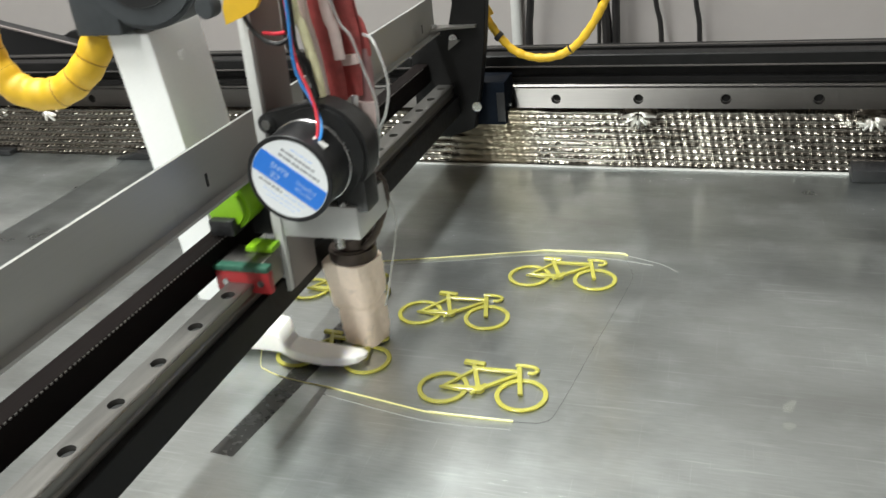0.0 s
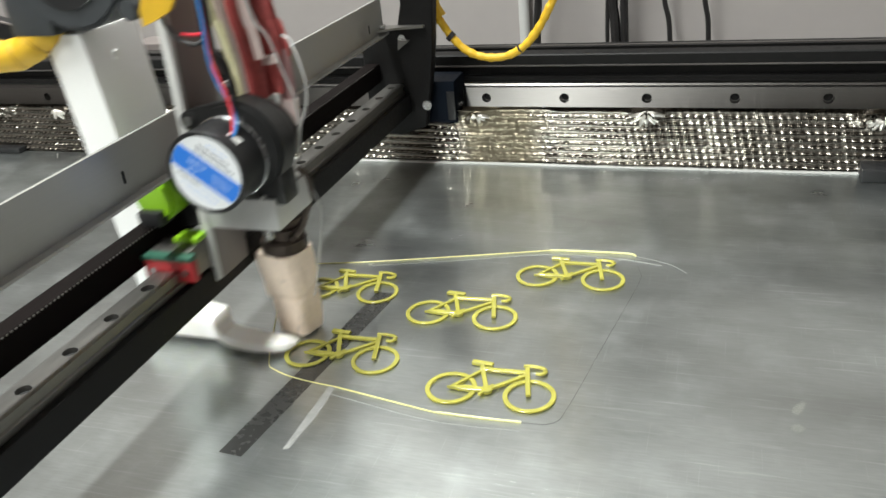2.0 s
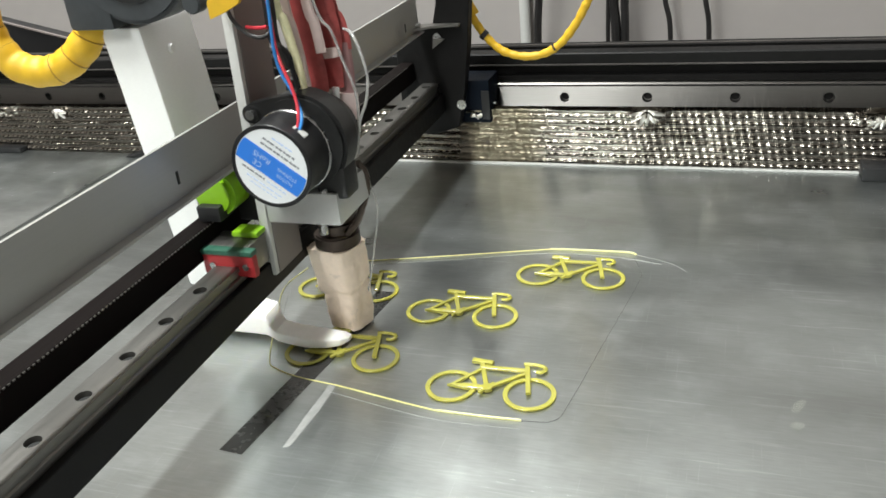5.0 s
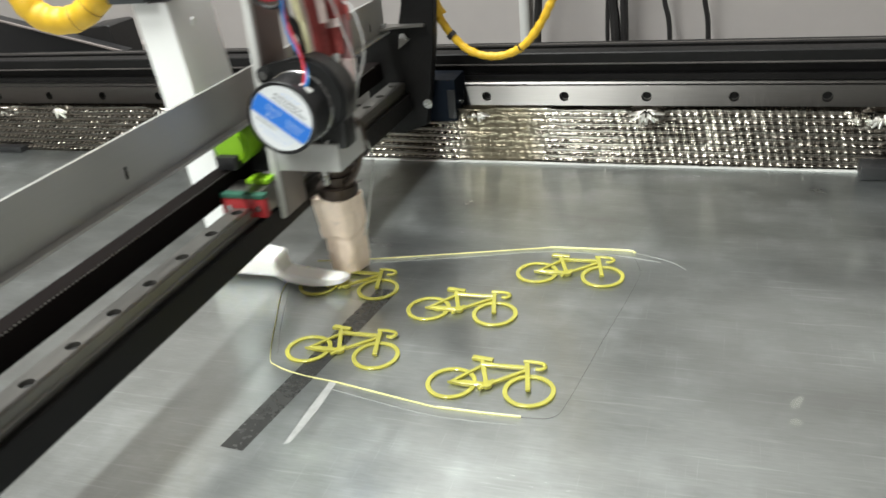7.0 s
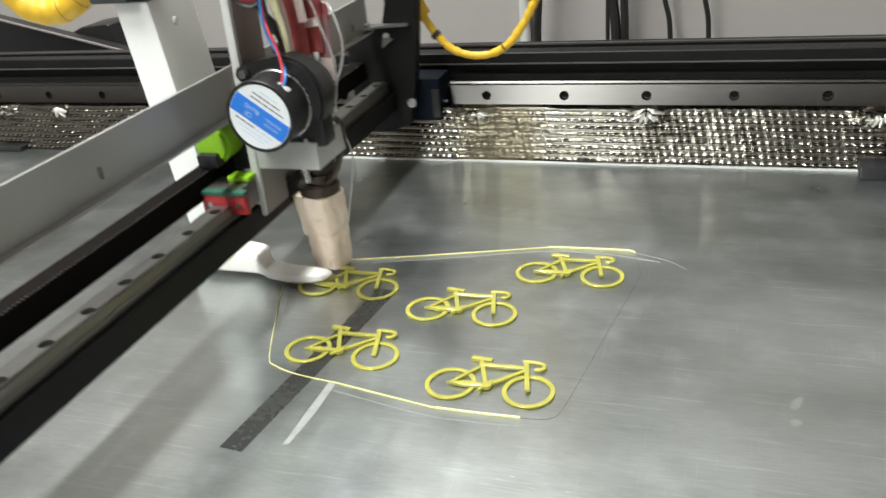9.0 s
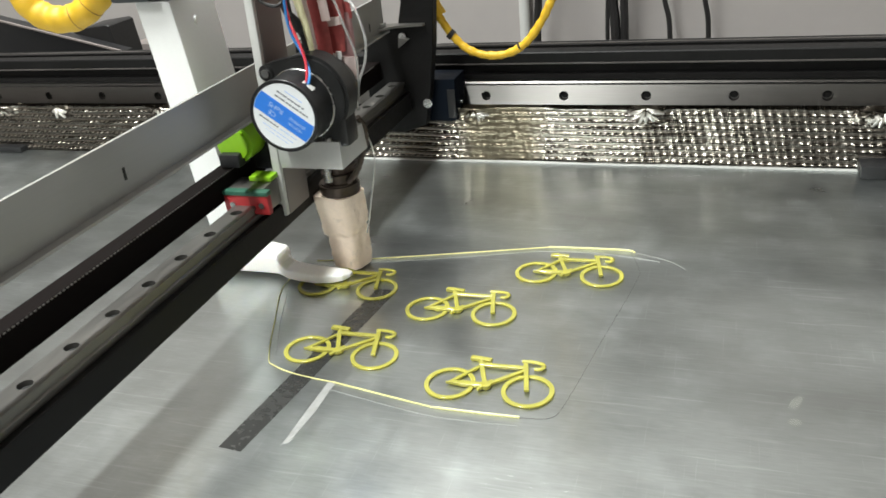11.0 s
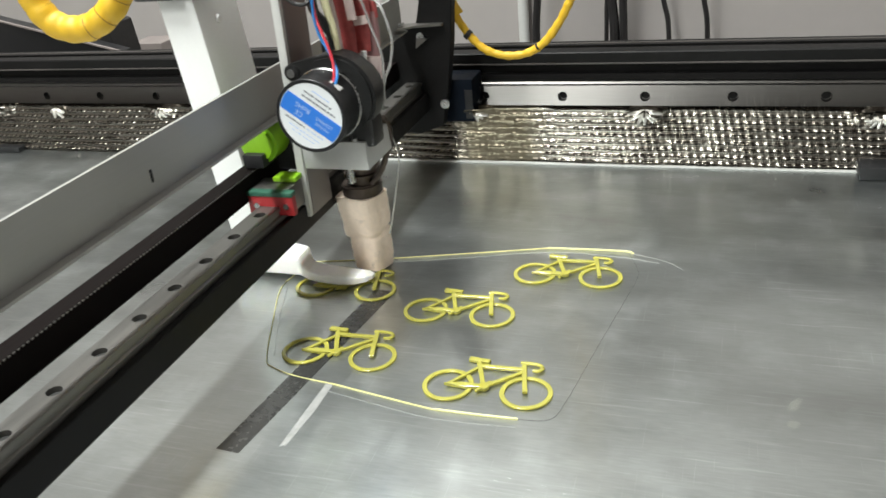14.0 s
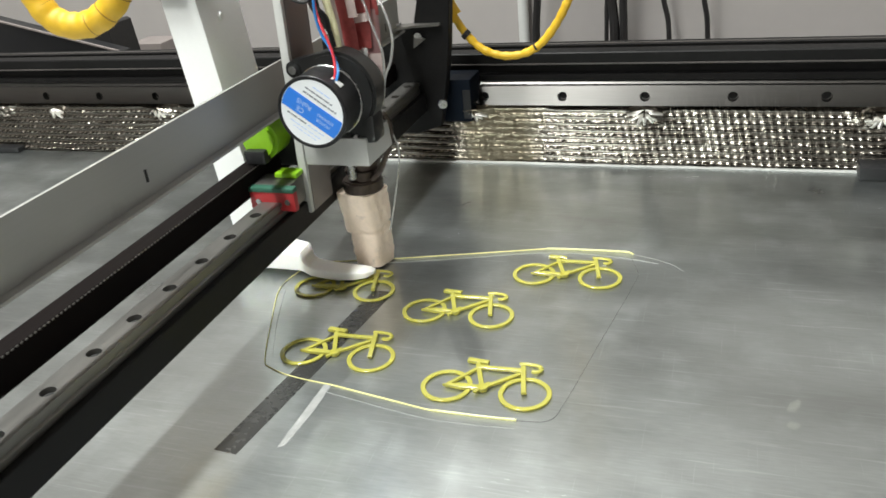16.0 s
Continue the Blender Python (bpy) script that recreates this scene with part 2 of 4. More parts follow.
def rod(p0, p1, r0, r1=None, n=24, bm=None, bevel=0.0):
    bm = bm or bmesh.new()
    a, b = Vector(p0), Vector(p1)
    m = Matrix.Translation((a + b) / 2) @ (b - a).to_track_quat("Z", "Y").to_matrix().to_4x4()
    made = bmesh.ops.create_cone(bm, cap_ends=True, segments=n, radius1=r0, radius2=r0 if r1 is None else r1, depth=(b - a).length, matrix=m)
    if bevel:
        edges = {e for v in made["verts"] for e in v.link_edges if len(e.link_faces) == 2 and any(len(f.verts) > 4 for f in e.link_faces)}
        bmesh.ops.bevel(bm, geom=list(edges), offset=bevel, segments=2, affect="EDGES")
    return bm


def curve_points(points, steps=8):
    p = [Vector(q) for q in points]
    p = [2 * p[0] - p[1], *p, 2 * p[-1] - p[-2]]
    out = []
    for i in range(1, len(p) - 2):
        for k in range(steps):
            t = k / steps
            a, b, c, d = p[i - 1 : i + 3]
            out.append(0.5 * (2 * b + (c - a) * t + (2 * a - 5 * b + 4 * c - d) * t * t + (3 * b - a - 3 * c + d) * t**3))
    return out + [p[-2]]


def tube(points, r, n=10, steps=8, flat=1.0, flat_axis=None, bm=None, wobble=None, straight=False):
    """A round or flattened tube along a smooth line."""
    bm = bm or bmesh.new()
    line = [Vector(q) for q in points] if straight else curve_points(points, steps)
    rings, up = [], Vector((0, 1, 0)) if flat_axis is None else Vector(flat_axis)
    for i, q in enumerate(line):
        d = (line[min(i + 1, len(line) - 1)] - line[max(i - 1, 0)]).normalized()
        s = d.cross(up)
        s = s.normalized() if s.length > 1e-4 else d.orthogonal().normalized()
        u = s.cross(d)
        rad = r * (wobble(i / (len(line) - 1)) if wobble else 1)
        rings.append([bm.verts.new(q + s * rad * math.cos(a) + u * rad * flat * math.sin(a)) for a in (2 * math.pi * k / n for k in range(n))])
    for a, b in zip(rings, rings[1:]):
        for k in range(n):
            bm.faces.new((a[k], a[(k + 1) % n], b[(k + 1) % n], b[k]))
    bm.faces.new(rings[0][::-1])
    bm.faces.new(rings[-1])
    return bm


def prism(poly, lo, hi, axis="z", bm=None, bevel=0.0):
    """A flat outline given thickness along an axis."""
    bm = bm or bmesh.new()
    put = {"z": lambda a, b, c: (a, b, c), "y": lambda a, b, c: (a, c, b), "x": lambda a, b, c: (c, a, b)}[axis]
    low, top = [bm.verts.new(put(a, b, lo)) for a, b in poly], [bm.verts.new(put(a, b, hi)) for a, b in poly]
    faces = [bm.faces.new(low[::-1]), bm.faces.new(top)]
    for i in range(len(poly)):
        j = (i + 1) % len(poly)
        bm.faces.new((low[i], low[j], top[j], top[i]))
    if bevel:
        bmesh.ops.recalc_face_normals(bm, faces=bm.faces)
        bmesh.ops.bevel(bm, geom=[e for f in faces for e in f.edges], offset=bevel, segments=1, affect="EDGES")
    return bm


def ring_plate(r_in, r_out, lo, hi, cx=0.0, cy=0.0, n=48, axis="z"):
    bm = bmesh.new()
    put = {"z": lambda a, b, c: (a, b, c), "y": lambda a, b, c: (a, c, b)}[axis]
    e = min(0.0003, (hi - lo) * 0.3)
    prof = [(r_in + e, lo), (r_out - e, lo), (r_out, lo + e), (r_out, hi - e), (r_out - e, hi), (r_in + e, hi), (r_in, hi - e), (r_in, lo + e)]
    rings = [[bm.verts.new(put(cx + r * math.cos(a), cy + r * math.sin(a), z)) for r, z in prof] for a in (2 * math.pi * k / n for k in range(n))]
    for a, b in zip(rings, rings[1:] + rings[:1]):
        for k in range(8):
            bm.faces.new((a[k], b[k], b[(k + 1) % 8], a[(k + 1) % 8]))
    return bm


def guide_rail(length, pitch, width, height, r, depth, first, groove):
    """A linear guide along local x, holes opening to local +z; the base at z = 0."""
    bm = bmesh.new()
    n, count = 32, int((length - first) / pitch) + 1
    w = width / 2

    def face_hole(x0, x1, cx):
        per, cir, low = [], [], []
        turns = [2 * math.pi * (k + 0.5) / n for k in range(n)] + [math.atan2(v, u - cx) % (2 * math.pi) for u in (x0, x1) for v in (-w, w)]
        for a in sorted(turns):
            c, s = math.cos(a), math.sin(a)
            lim = min((x1 - cx if c > 0 else cx - x0) / max(abs(c), 1e-6), w / max(abs(s), 1e-6))
            per.append(bm.verts.new((cx + c * lim, s * lim, height)))
            cir.append(bm.verts.new((cx + c * r, s * r, height)))
            low.append(bm.verts.new((cx + c * r, s * r, height - depth)))
        for k in range(n + 4):
            j = (k + 1) % (n + 4)
            bm.faces.new((per[k], per[j], cir[j], cir[k]))
            bm.faces.new((cir[k], cir[j], low[j], low[k]))
        bm.faces.new(low)

    edges = [0.0] + [first + pitch * (k + 0.5) for k in range(count - 1)] + [length]
    for k in range(count):
        face_hole(edges[k], edges[k + 1], first + pitch * k)
    g = groove
    side = [(w, height), (w, height * 0.72), (w - g, height * 0.66), (w - g, height * 0.42), (w, height * 0.34), (w, 0), (-w, 0), (-w, height * 0.34), (-w + g, height * 0.42), (-w + g, height * 0.66), (-w, height * 0.72), (-w, height)]
    a, b = [bm.verts.new((0, y, z)) for y, z in side], [bm.verts.new((length, y, z)) for y, z in side]
    for k in range(len(side) - 1):
        bm.faces.new((a[k], a[k + 1], b[k + 1], b[k]))
    bm.faces.new(a)
    bm.faces.new(b)
    return bm, [first + pitch * k for k in range(count)]


def empty(name, label, category, group=""):
    return tagged(new(name), label, category, group)


# ---- room ----
def slab(name, x0, x1, y0, y1, z0, z1, mat):
    return tagged(part(name, box(x0, x1, y0, y1, z0, z1), mat, smooth=False), kind="structure")


slab("wall_north", -1.9, 1.9, 0.34, 0.46, -0.9, 1.6, WALL)
slab("wall_south", -1.9, 1.9, -2.72, -2.6, -0.9, 1.6, WALL)
slab("wall_west", -2.02, -1.9, -2.72, 0.46, -0.9, 1.6, WALL)
slab("wall_east", 1.9, 2.02, -2.72, 0.46, -0.9, 1.6, WALL)
slab("floor", -2.02, 2.02, -2.72, 0.46, -1.0, -0.9, FLOOR)
slab("ceiling", -2.02, 2.02, -2.72, 0.46, 1.6, 1.7, CEIL)


# ---- machine ----
SEAM = -0.318
table = empty("machine_base", "dark steel machine base under the aluminium bed plates", "machine base")
part("top_frame", box(-0.62, 0.62, -0.85, 0.055, -0.06, -0.012, 0.002), BLACK_ANOD, table)
for x in (-0.58, 0.58):
    for y in (-0.8, 0.02):
        part("leg", box(x - 0.03, x + 0.03, y - 0.03, y + 0.03, -0.9, -0.06, 0.002), BLACK_ANOD, table)

tagged(part("bed_plate", box(SEAM + 0.0006, 0.62, -0.85, -0.0165, -0.006, 0.0, 0.0006), BED), "worn brushed aluminium heated bed plate with scratches", "print bed", "bed plates")
tagged(part("bed_plate", box(-0.62, SEAM - 0.0006, -0.85, -0.0165, -0.006, -0.0004, 0.0006), BED), "dull aluminium bed plate beside the seam", "print bed", "bed plates")


tagged(part("edge_strip", box(-0.285, 0.62, -0.0200, -0.0162, -0.004, 0.0006, 0.0003), PALE_EDGE), "thin pale strip along the back edge of the bed", "edge strip")


def extrusion(x0, x1, y0, y1, z0, z1, along, slot=0.008, deep=0.006):
    """A square slotted profile; slots on all four sides."""
    a, b = ((y1 - y0) / 2, (z1 - z0) / 2) if along == "x" else ((x1 - x0) / 2, (z1 - z0) / 2)
    s, c = slot / 2, 0.0008
    poly = []
    for sx, sy in ((1, 1), (-1, 1), (-1, -1), (1, -1)):
        if (sx, sy) in ((1, 1), (-1, -1)):
            q = [(a - deep, s), (a, s), (a, b - c), (a - c, b), (s, b), (s, b - deep)]
        else:
            q = [(s, b - deep), (s, b), (a - c, b), (a, b - c), (a, s), (a - deep, s)]
        poly += [(sx * u, sy * v) for u, v in q]
    if along == "x":
        bm = prism(poly, x0, x1, "x")
        bmesh.ops.translate(bm, verts=bm.verts, vec=(0, (y0 + y1) / 2, (z0 + z1) / 2))
    else:
        bm = prism(poly, y0, y1, "y")
        bmesh.ops.translate(bm, verts=bm.verts, vec=((x0 + x1) / 2, 0, (z0 + z1) / 2))
    return bm


beam = empty("back_beam", "black slotted aluminium beam with a steel guide rail", "machine beam")
part("profile", extrusion(-0.62, 0.62, 0.015, 0.050, 0.0505, 0.0755, "x"), BLACK_ANOD, beam, smooth=False)
bm, holes = guide_rail(1.2, 0.06, 0.0165, 0.015, 0.0036, 0.0055, 0.06, 0.0012)
bmesh.ops.transform(bm, verts=bm.verts, matrix=Matrix.Translation((-0.60, 0.015, 0.0465)) @ Matrix.Rotation(radians(90), 4, "X"))
# paler strips paint in the light caught by the slot's lips
LIP = material("lit_black_edge", (0.07, 0.062, 0.058), 0.45, vary=0.3, stretch=(0.1, 1, 1), grain=500)
part("slot_lip", box(-0.62, 0.62, 0.0144, 0.0156, 0.0664, 0.0676, 0.0003), LIP, beam, "slot edge coloured paler where it catches light", smooth=False)
part("slot_lip", box(-0.62, 0.62, 0.0400, 0.0418, 0.0750, 0.0762, 0.0003), LIP, beam, "slot edge coloured paler where it catches light", smooth=False)
rail = part("guide_rail", bm, STEEL, beam, "polished steel linear guide rail with bolt holes", smooth=False)
grain_map = rail.data.uv_layers.new(name="grain")
for loop_corner in rail.data.loops:
    co = rail.data.vertices[loop_corner.vertex_index].co
    grain_map.data[loop_corner.index].uv = (co.z * 10, co.x)
for h in holes:
    b2 = rod((h - 0.60, 0.0052, 0.0465), (h - 0.60, 0.0082, 0.0465), 0.0031, n=20)
    rod((h - 0.60, 0.0046, 0.0465), (h - 0.60, 0.0053, 0.0465), 0.0016, n=6, bm=b2)
    part("bolt", b2, HOLE, rail)


def foil_panel(x0, x1):
    """Woven insulation foil: rows of crinkled pockets, tucked and creased under the rail."""
    bm = bmesh.new()
    nx, nz = int((x1 - x0) * 1500), 110
    rows = []
    for j in range(nz + 1):
        v = j / nz
        row = []
        for i in range(nx + 1):
            x = x0 + (x1 - x0) * i / nx
            z = -0.001 + 0.044 * v
            y = -0.0160 - 0.001 * v
            w = noise.noise((x * 14, z * 10, 0)) * 0.0012
            rowpos = (z + noise.noise((x * 9, 3, 0)) * 0.0007 + noise.noise((x * 70, z * 60, 0)) * 0.0003) / 0.0051
            rk = math.floor(rowpos)
            fr = rowpos - rk - 0.5
            col = (x + rk * 0.0011) / 0.0054
            ck = math.floor(col)
            fc = col - ck - 0.5
            amp = max(0.25, 1.0 + 0.9 * noise.noise((x * 70, rk * 3.3, 1.0)))
            ridge = math.exp(-((fr / 0.19) ** 2)) * amp * (0.78 + 0.22 * math.cos(2 * math.pi * fc) + 0.3 * noise.noise((x * 180, rk * 7.7, 2.0)))
            rib = math.exp(-((fc / 0.12) ** 2)) * 0.05 * amp
            crinkle = noise.noise((x * 300, z * 300, 5.0)) * 0.00013 + noise.noise((x * 120, z * 90, 9.0)) * 0.0002
            worn = min(1.0, max(0.0, (0.038 - abs(x - 0.013 + 0.012 * noise.noise((z * 60, 4, 0)))) / 0.014))
            d = w - 0.0023 * max(ridge, rib) * (1 - 0.62 * worn) + crinkle * (1 + 2.2 * worn)
            for cx in (0.122, 0.266, -0.005, -0.285, -0.46):
                a, b = x - cx, 0.043 - z
                rr = math.hypot(a, b * 1.2)
                if rr < 0.017:
                    f = (1 - rr / 0.017) ** 0.9
                    d = d * (1 - 0.8 * f) - f * 0.0055 * (0.35 + 0.9 * abs(math.sin(3.5 * math.atan2(a, b) + cx * 40)))
            row.append(bm.verts.new((x, y + d, z)))
        rows.append(row)
    for a, b in zip(rows, rows[1:]):
        for i in range(nx):
            bm.faces.new((a[i], a[i + 1], b[i + 1], b[i]))
    back = [bm.verts.new((x0 + (x1 - x0) * i, -0.0105, -0.001 + 0.044 * j)) for j in (0, 1) for i in (0, 1)]
    bm.faces.new((back[0], back[1], back[3], back[2]))
    return bm


foil = empty("insulation_foil", "crinkled silver woven insulation foil behind the bed edge", "insulation foil")
for x0, x1 in ((-0.62, -0.012), (-0.0125, 0.45)):
    sheet = part("foil_sheet", foil_panel(x0, x1), FOIL, foil)
    sheet.data.polygons.foreach_set("use_smooth", [True] * len(sheet.data.polygons))



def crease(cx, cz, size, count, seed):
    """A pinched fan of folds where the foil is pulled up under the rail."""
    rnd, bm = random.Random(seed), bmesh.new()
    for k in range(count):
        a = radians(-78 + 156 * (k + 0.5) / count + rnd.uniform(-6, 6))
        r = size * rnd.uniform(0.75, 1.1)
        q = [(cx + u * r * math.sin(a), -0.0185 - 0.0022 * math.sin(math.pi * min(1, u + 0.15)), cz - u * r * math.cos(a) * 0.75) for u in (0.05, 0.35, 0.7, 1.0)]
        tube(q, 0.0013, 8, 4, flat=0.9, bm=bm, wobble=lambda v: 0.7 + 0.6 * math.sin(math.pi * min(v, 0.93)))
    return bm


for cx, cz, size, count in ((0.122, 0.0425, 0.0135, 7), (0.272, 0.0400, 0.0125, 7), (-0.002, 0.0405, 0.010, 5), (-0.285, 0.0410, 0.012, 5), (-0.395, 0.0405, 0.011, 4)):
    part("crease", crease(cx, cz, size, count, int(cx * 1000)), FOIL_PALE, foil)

clip = empty("bed_clip", "small black bed clamp block at the foil edge", "clamp")
part("clamp_body", box(0.2615, 0.30, -0.034, -0.012, 0.0, 0.009, 0.0012), BLACK_PLASTIC, clip)
clip2 = empty("bed_clip", "small dark clamp block at the far corner of the bed", "clamp")
part("clamp_body", box(-0.482, -0.447, -0.026, -0.012, 0.0, 0.0045, 0.0008), BLACK_PLASTIC, clip2)
clip3 = empty("bed_clip", "flat black bed clamp beside the plate seam", "clamp")
part("clamp_body", prism([(-0.329, 0.0), (-0.285, 0.0), (-0.285, 0.0058), (-0.306, 0.0058), (-0.322, 0.0022)], -0.028, -0.0125, "y", bevel=0.0006), BLACK_PLASTIC, clip3)
case = empty("control_case", "black sloped equipment case behind the machine", "equipment case")
case_body = part("case_body", prism([(-0.75, 0.03), (-0.4070, 0.03), (-0.4090, 0.0614), (-0.75, 0.1431)], 0.10, 0.118, "y", bevel=0.001), BLACK_PLASTIC, case)
part("case_trim", prism([(-0.4050, 0.0604), (-0.4050, 0.0622), (-0.75, 0.1449), (-0.75, 0.1433)], 0.0985, 0.101, "y"), PRINT_GREY, case, "pale edge strip along the slope", smooth=False)
part("case_back", prism([(-0.4975, 0.03), (-0.4306, 0.03), (-0.4306, 0.0541), (-0.4332, 0.0836), (-0.4369, 0.0854), (-0.4697, 0.0822), (-0.4975, 0.0709)], 0.119, 0.16, "y", bevel=0.001), BLACK_RUBBER, case)

low_box = empty("wall_box", "low dark grey box behind the black beam", "box")
part("box_body", box(-0.4790, -0.4350, 0.200, 0.240, -0.90, 0.0462, 0.002), PRINT_GREY, low_box)

# ---- cables on the wall ----
for k, (x, r, lean) in enumerate(((-0.028, 0.0042, 0.012), (0.048, 0.0022, 0.006), (0.057, 0.0052, -0.004), (0.066, 0.0042, 0.003), (0.113, 0.0026, -0.014), (0.151, 0.0026, -0.010))):
    pts = [(x, 0.30, -0.25), (x + 0.002, 0.30, 0.0), (x + lean * 0.4, 0.302, 0.06), (x + lean, 0.30, 0.14), (x + lean * 1.3, 0.305, 0.3), (x + lean * 1.5, 0.32, 0.7)]
    tagged(part("wall_cable", tube(pts, r, 8), BLACK_RUBBER), "thin black cable hanging in front of the wall", "cable", "wall cables")
tagged(part("cable_conduit", tube([(-0.046, 0.33, -0.3), (-0.046, 0.33, 0.2), (-0.046, 0.33, 0.9)], 0.0060, 12), PALE_EDGE), "pale plastic cable conduit running up the wall", "conduit")


# ---- prints on the bed ----
def bar(a, b, w, z0, z1, bm=None):
    a, b = Vector(a), Vector(b)
    d = (b - a).normalized() * w / 2
    s = Vector((-d.y, d.x))
    return prism([tuple(a - s - d * 0.3), tuple(b - s + d * 0.3), tuple(b + s + d * 0.3), tuple(a + s - d * 0.3)], z0, z1, "z", bm, bevel=0.00025)


def bicycle(x, y):
    """A small flat printed bicycle lying on its side; the front hub at the origin."""
    ob = empty("printed_bicycle", "small translucent yellow printed bicycle lying on the bed", "printed model", "printed bicycles")
    part("front_wheel", ring_plate(0.0099, 0.0122, 0.0003, 0.0019), YELLOW_PRINT, ob)
    part("rear_wheel", ring_plate(0.0099, 0.0122, 0.0003, 0.0019, -0.0372, -0.0003), YELLOW_PRINT, ob)
    fr = bar((-0.0262, 0.0157), (-0.0050, 0.0163), 0.0024, 0.0012, 0.0034)
    bar((-0.0202, 0.0003), (-0.0268, 0.0175), 0.0023, 0.0010, 0.0032, fr)
    bar((-0.0200, 0.0003), (-0.0048, 0.0142), 0.0020, 0.0010, 0.0032, fr)
    bar((-0.0262, 0.0150), (-0.0372, -0.0003), 0.0017, 0.0008, 0.0028, fr)
    part("frame", fr, YELLOW_PRINT, ob)
    part("chain_stay", prism([(-0.0390, -0.0009), (-0.030, -0.0020), (-0.0200, -0.0012), (-0.0200, 0.0012), (-0.031, 0.0014)], 0.0006, 0.0036, "z", bevel=0.0003), YELLOW_PRINT, ob)
    part("fork", bar((-0.0052, 0.0195), (-0.0004, -0.0006), 0.0023, 0.0014, 0.0036), YELLOW_PRINT, ob)
    part("saddle", bar((-0.0322, 0.0208), (-0.0226, 0.0199), 0.0028, 0.0006, 0.0034), YELLOW_PRINT, ob)
    part("seat_post", bar((-0.0268, 0.0170), (-0.0274, 0.0205), 0.0017, 0.0010, 0.0030), YELLOW_PRINT, ob)
    hb = tube([(-0.0074, 0.0218, 0.002), (-0.0028, 0.0221, 0.002), (0.0020, 0.0214, 0.002), (0.0036, 0.0190, 0.002), (0.0020, 0.0166, 0.002), (-0.0004, 0.0166, 0.002)], 0.0011, 8, 6)
    part("handlebar", hb, YELLOW_PRINT, ob)
    cr = rod((-0.0200, 0.0003, 0.0004), (-0.0200, 0.0003, 0.0036), 0.0026, n=20, bevel=0.0003)
    bar((-0.0200, 0.0003), (-0.0225, -0.0042), 0.0014, 0.0016, 0.0036, cr)
    bar((-0.0200, 0.0003), (-0.0180, 0.0040), 0.0014, 0.0016, 0.0036, cr)
    part("crank", cr, YELLOW_PRINT, ob)
    for piece in ob.children:
        piece.data.transform(Matrix.Diagonal((1, 1, 0.62, 1)))
    ob.matrix_basis = pose(x, y, 0)
    return ob


first = bicycle(0.0981, -0.3000)
for x, y in ((0.0655, -0.2371), (0.0165, -0.2853), (0.1153, -0.1887), (-0.0080, -0.2213)):
    copy_thing(first, pose(x, y, 0))

skirt = empty("skirt_line", "thin yellow printed outline round the bicycles", "printed line")
for w, pts in ((0.00065, [(0.079, -0.1562), (0.100, -0.1552), (0.1247, -0.1547), (0.130, -0.157)]),
               (0.0004, [(-0.060, -0.1925), (-0.024, -0.1847), (0.030, -0.1700), (0.079, -0.1562)]),
               (0.00012, [(0.128, -0.156), (0.1492, -0.1642), (0.1591, -0.173)]),
               (0.0004, [(-0.063, -0.200), (-0.0662, -0.2255), (-0.0525, -0.262), (-0.0383, -0.295), (-0.0314, -0.3018), (-0.0162, -0.3067), (0.0049, -0.3094)]),
               (0.0005, [(0.0049, -0.3094), (0.0525, -0.3179), (0.061, -0.3191)]),
               (0.00075, [(0.060, -0.3190), (0.080, -0.3191), (0.0985, -0.3186)])):
    part("line_segment", tube([(x, y, w * 0.6) for x, y in pts], w, 6, 4, flat=0.7), SKIRT if w > 0.0002 else RESIDUE, skirt)
ghost = part("line_trace", tube([(x, y, 0.0001) for x, y in [(0.0985, -0.3186), (0.112, -0.316), (0.1166, -0.3027), (0.1243, -0.2545), (0.1347, -0.1894), (0.134, -0.1751), (0.128, -0.158)]], 0.00016, 6, 6, flat=0.4), TRACE, skirt, "faint dark trace of the outline")
for pts in ([(-0.024, -0.1900), (0.030, -0.1752), (0.079, -0.1615), (0.118, -0.1612), (0.145, -0.1665)], [(0.005, -0.3150), (0.0525, -0.3240), (0.075, -0.3250), (0.099, -0.3240)], [(-0.0625, -0.2255), (-0.0490, -0.262), (-0.0355, -0.292)]):
    part("line_trace", tube([(x, y, 0.0001) for x, y in pts], 0.00022, 6, 5, flat=0.3), RESIDUE, skirt, "pale second line beside the outline")
tagged(part("dark_strip", prism([(-0.0262, -0.3632), (-0.0146, -0.3640), (0.0040, -0.2200), (-0.0085, -0.2200)], 0.0, 0.0001, "z"), TAPE_DARK, smooth=False), "thin dark metal strip lying flat on the bed", "strip")
tagged(part("glue_smear", prism([(0.0012, -0.3558), (0.0040, -0.3548), (0.0060, -0.330), (0.0058, -0.3092), (0.0020, -0.3086), (0.0015, -0.330)], 0.0, 0.00008, "z"), RESIDUE, smooth=False), "dried pale glue smear on the bed", "smear", "bed smears")
tagged(part("glue_smear", prism([(0.2075, -0.3005), (0.2110, -0.3030), (0.2140, -0.2990), (0.2120, -0.2975), (0.2095, -0.2972)], 0.0, 0.00008, "z"), RESIDUE_THIN, smooth=False), "dried pale glue smear on the bed", "smear", "bed smears")
tagged(part("glue_smear", prism([(0.2085, -0.2900), (0.2120, -0.2905), (0.2150, -0.2820), (0.2130, -0.2815), (0.2098, -0.2850)], 0.0, 0.00008, "z"), RESIDUE_THIN, smooth=False), "dried pale glue smear on the bed", "smear", "bed smears")

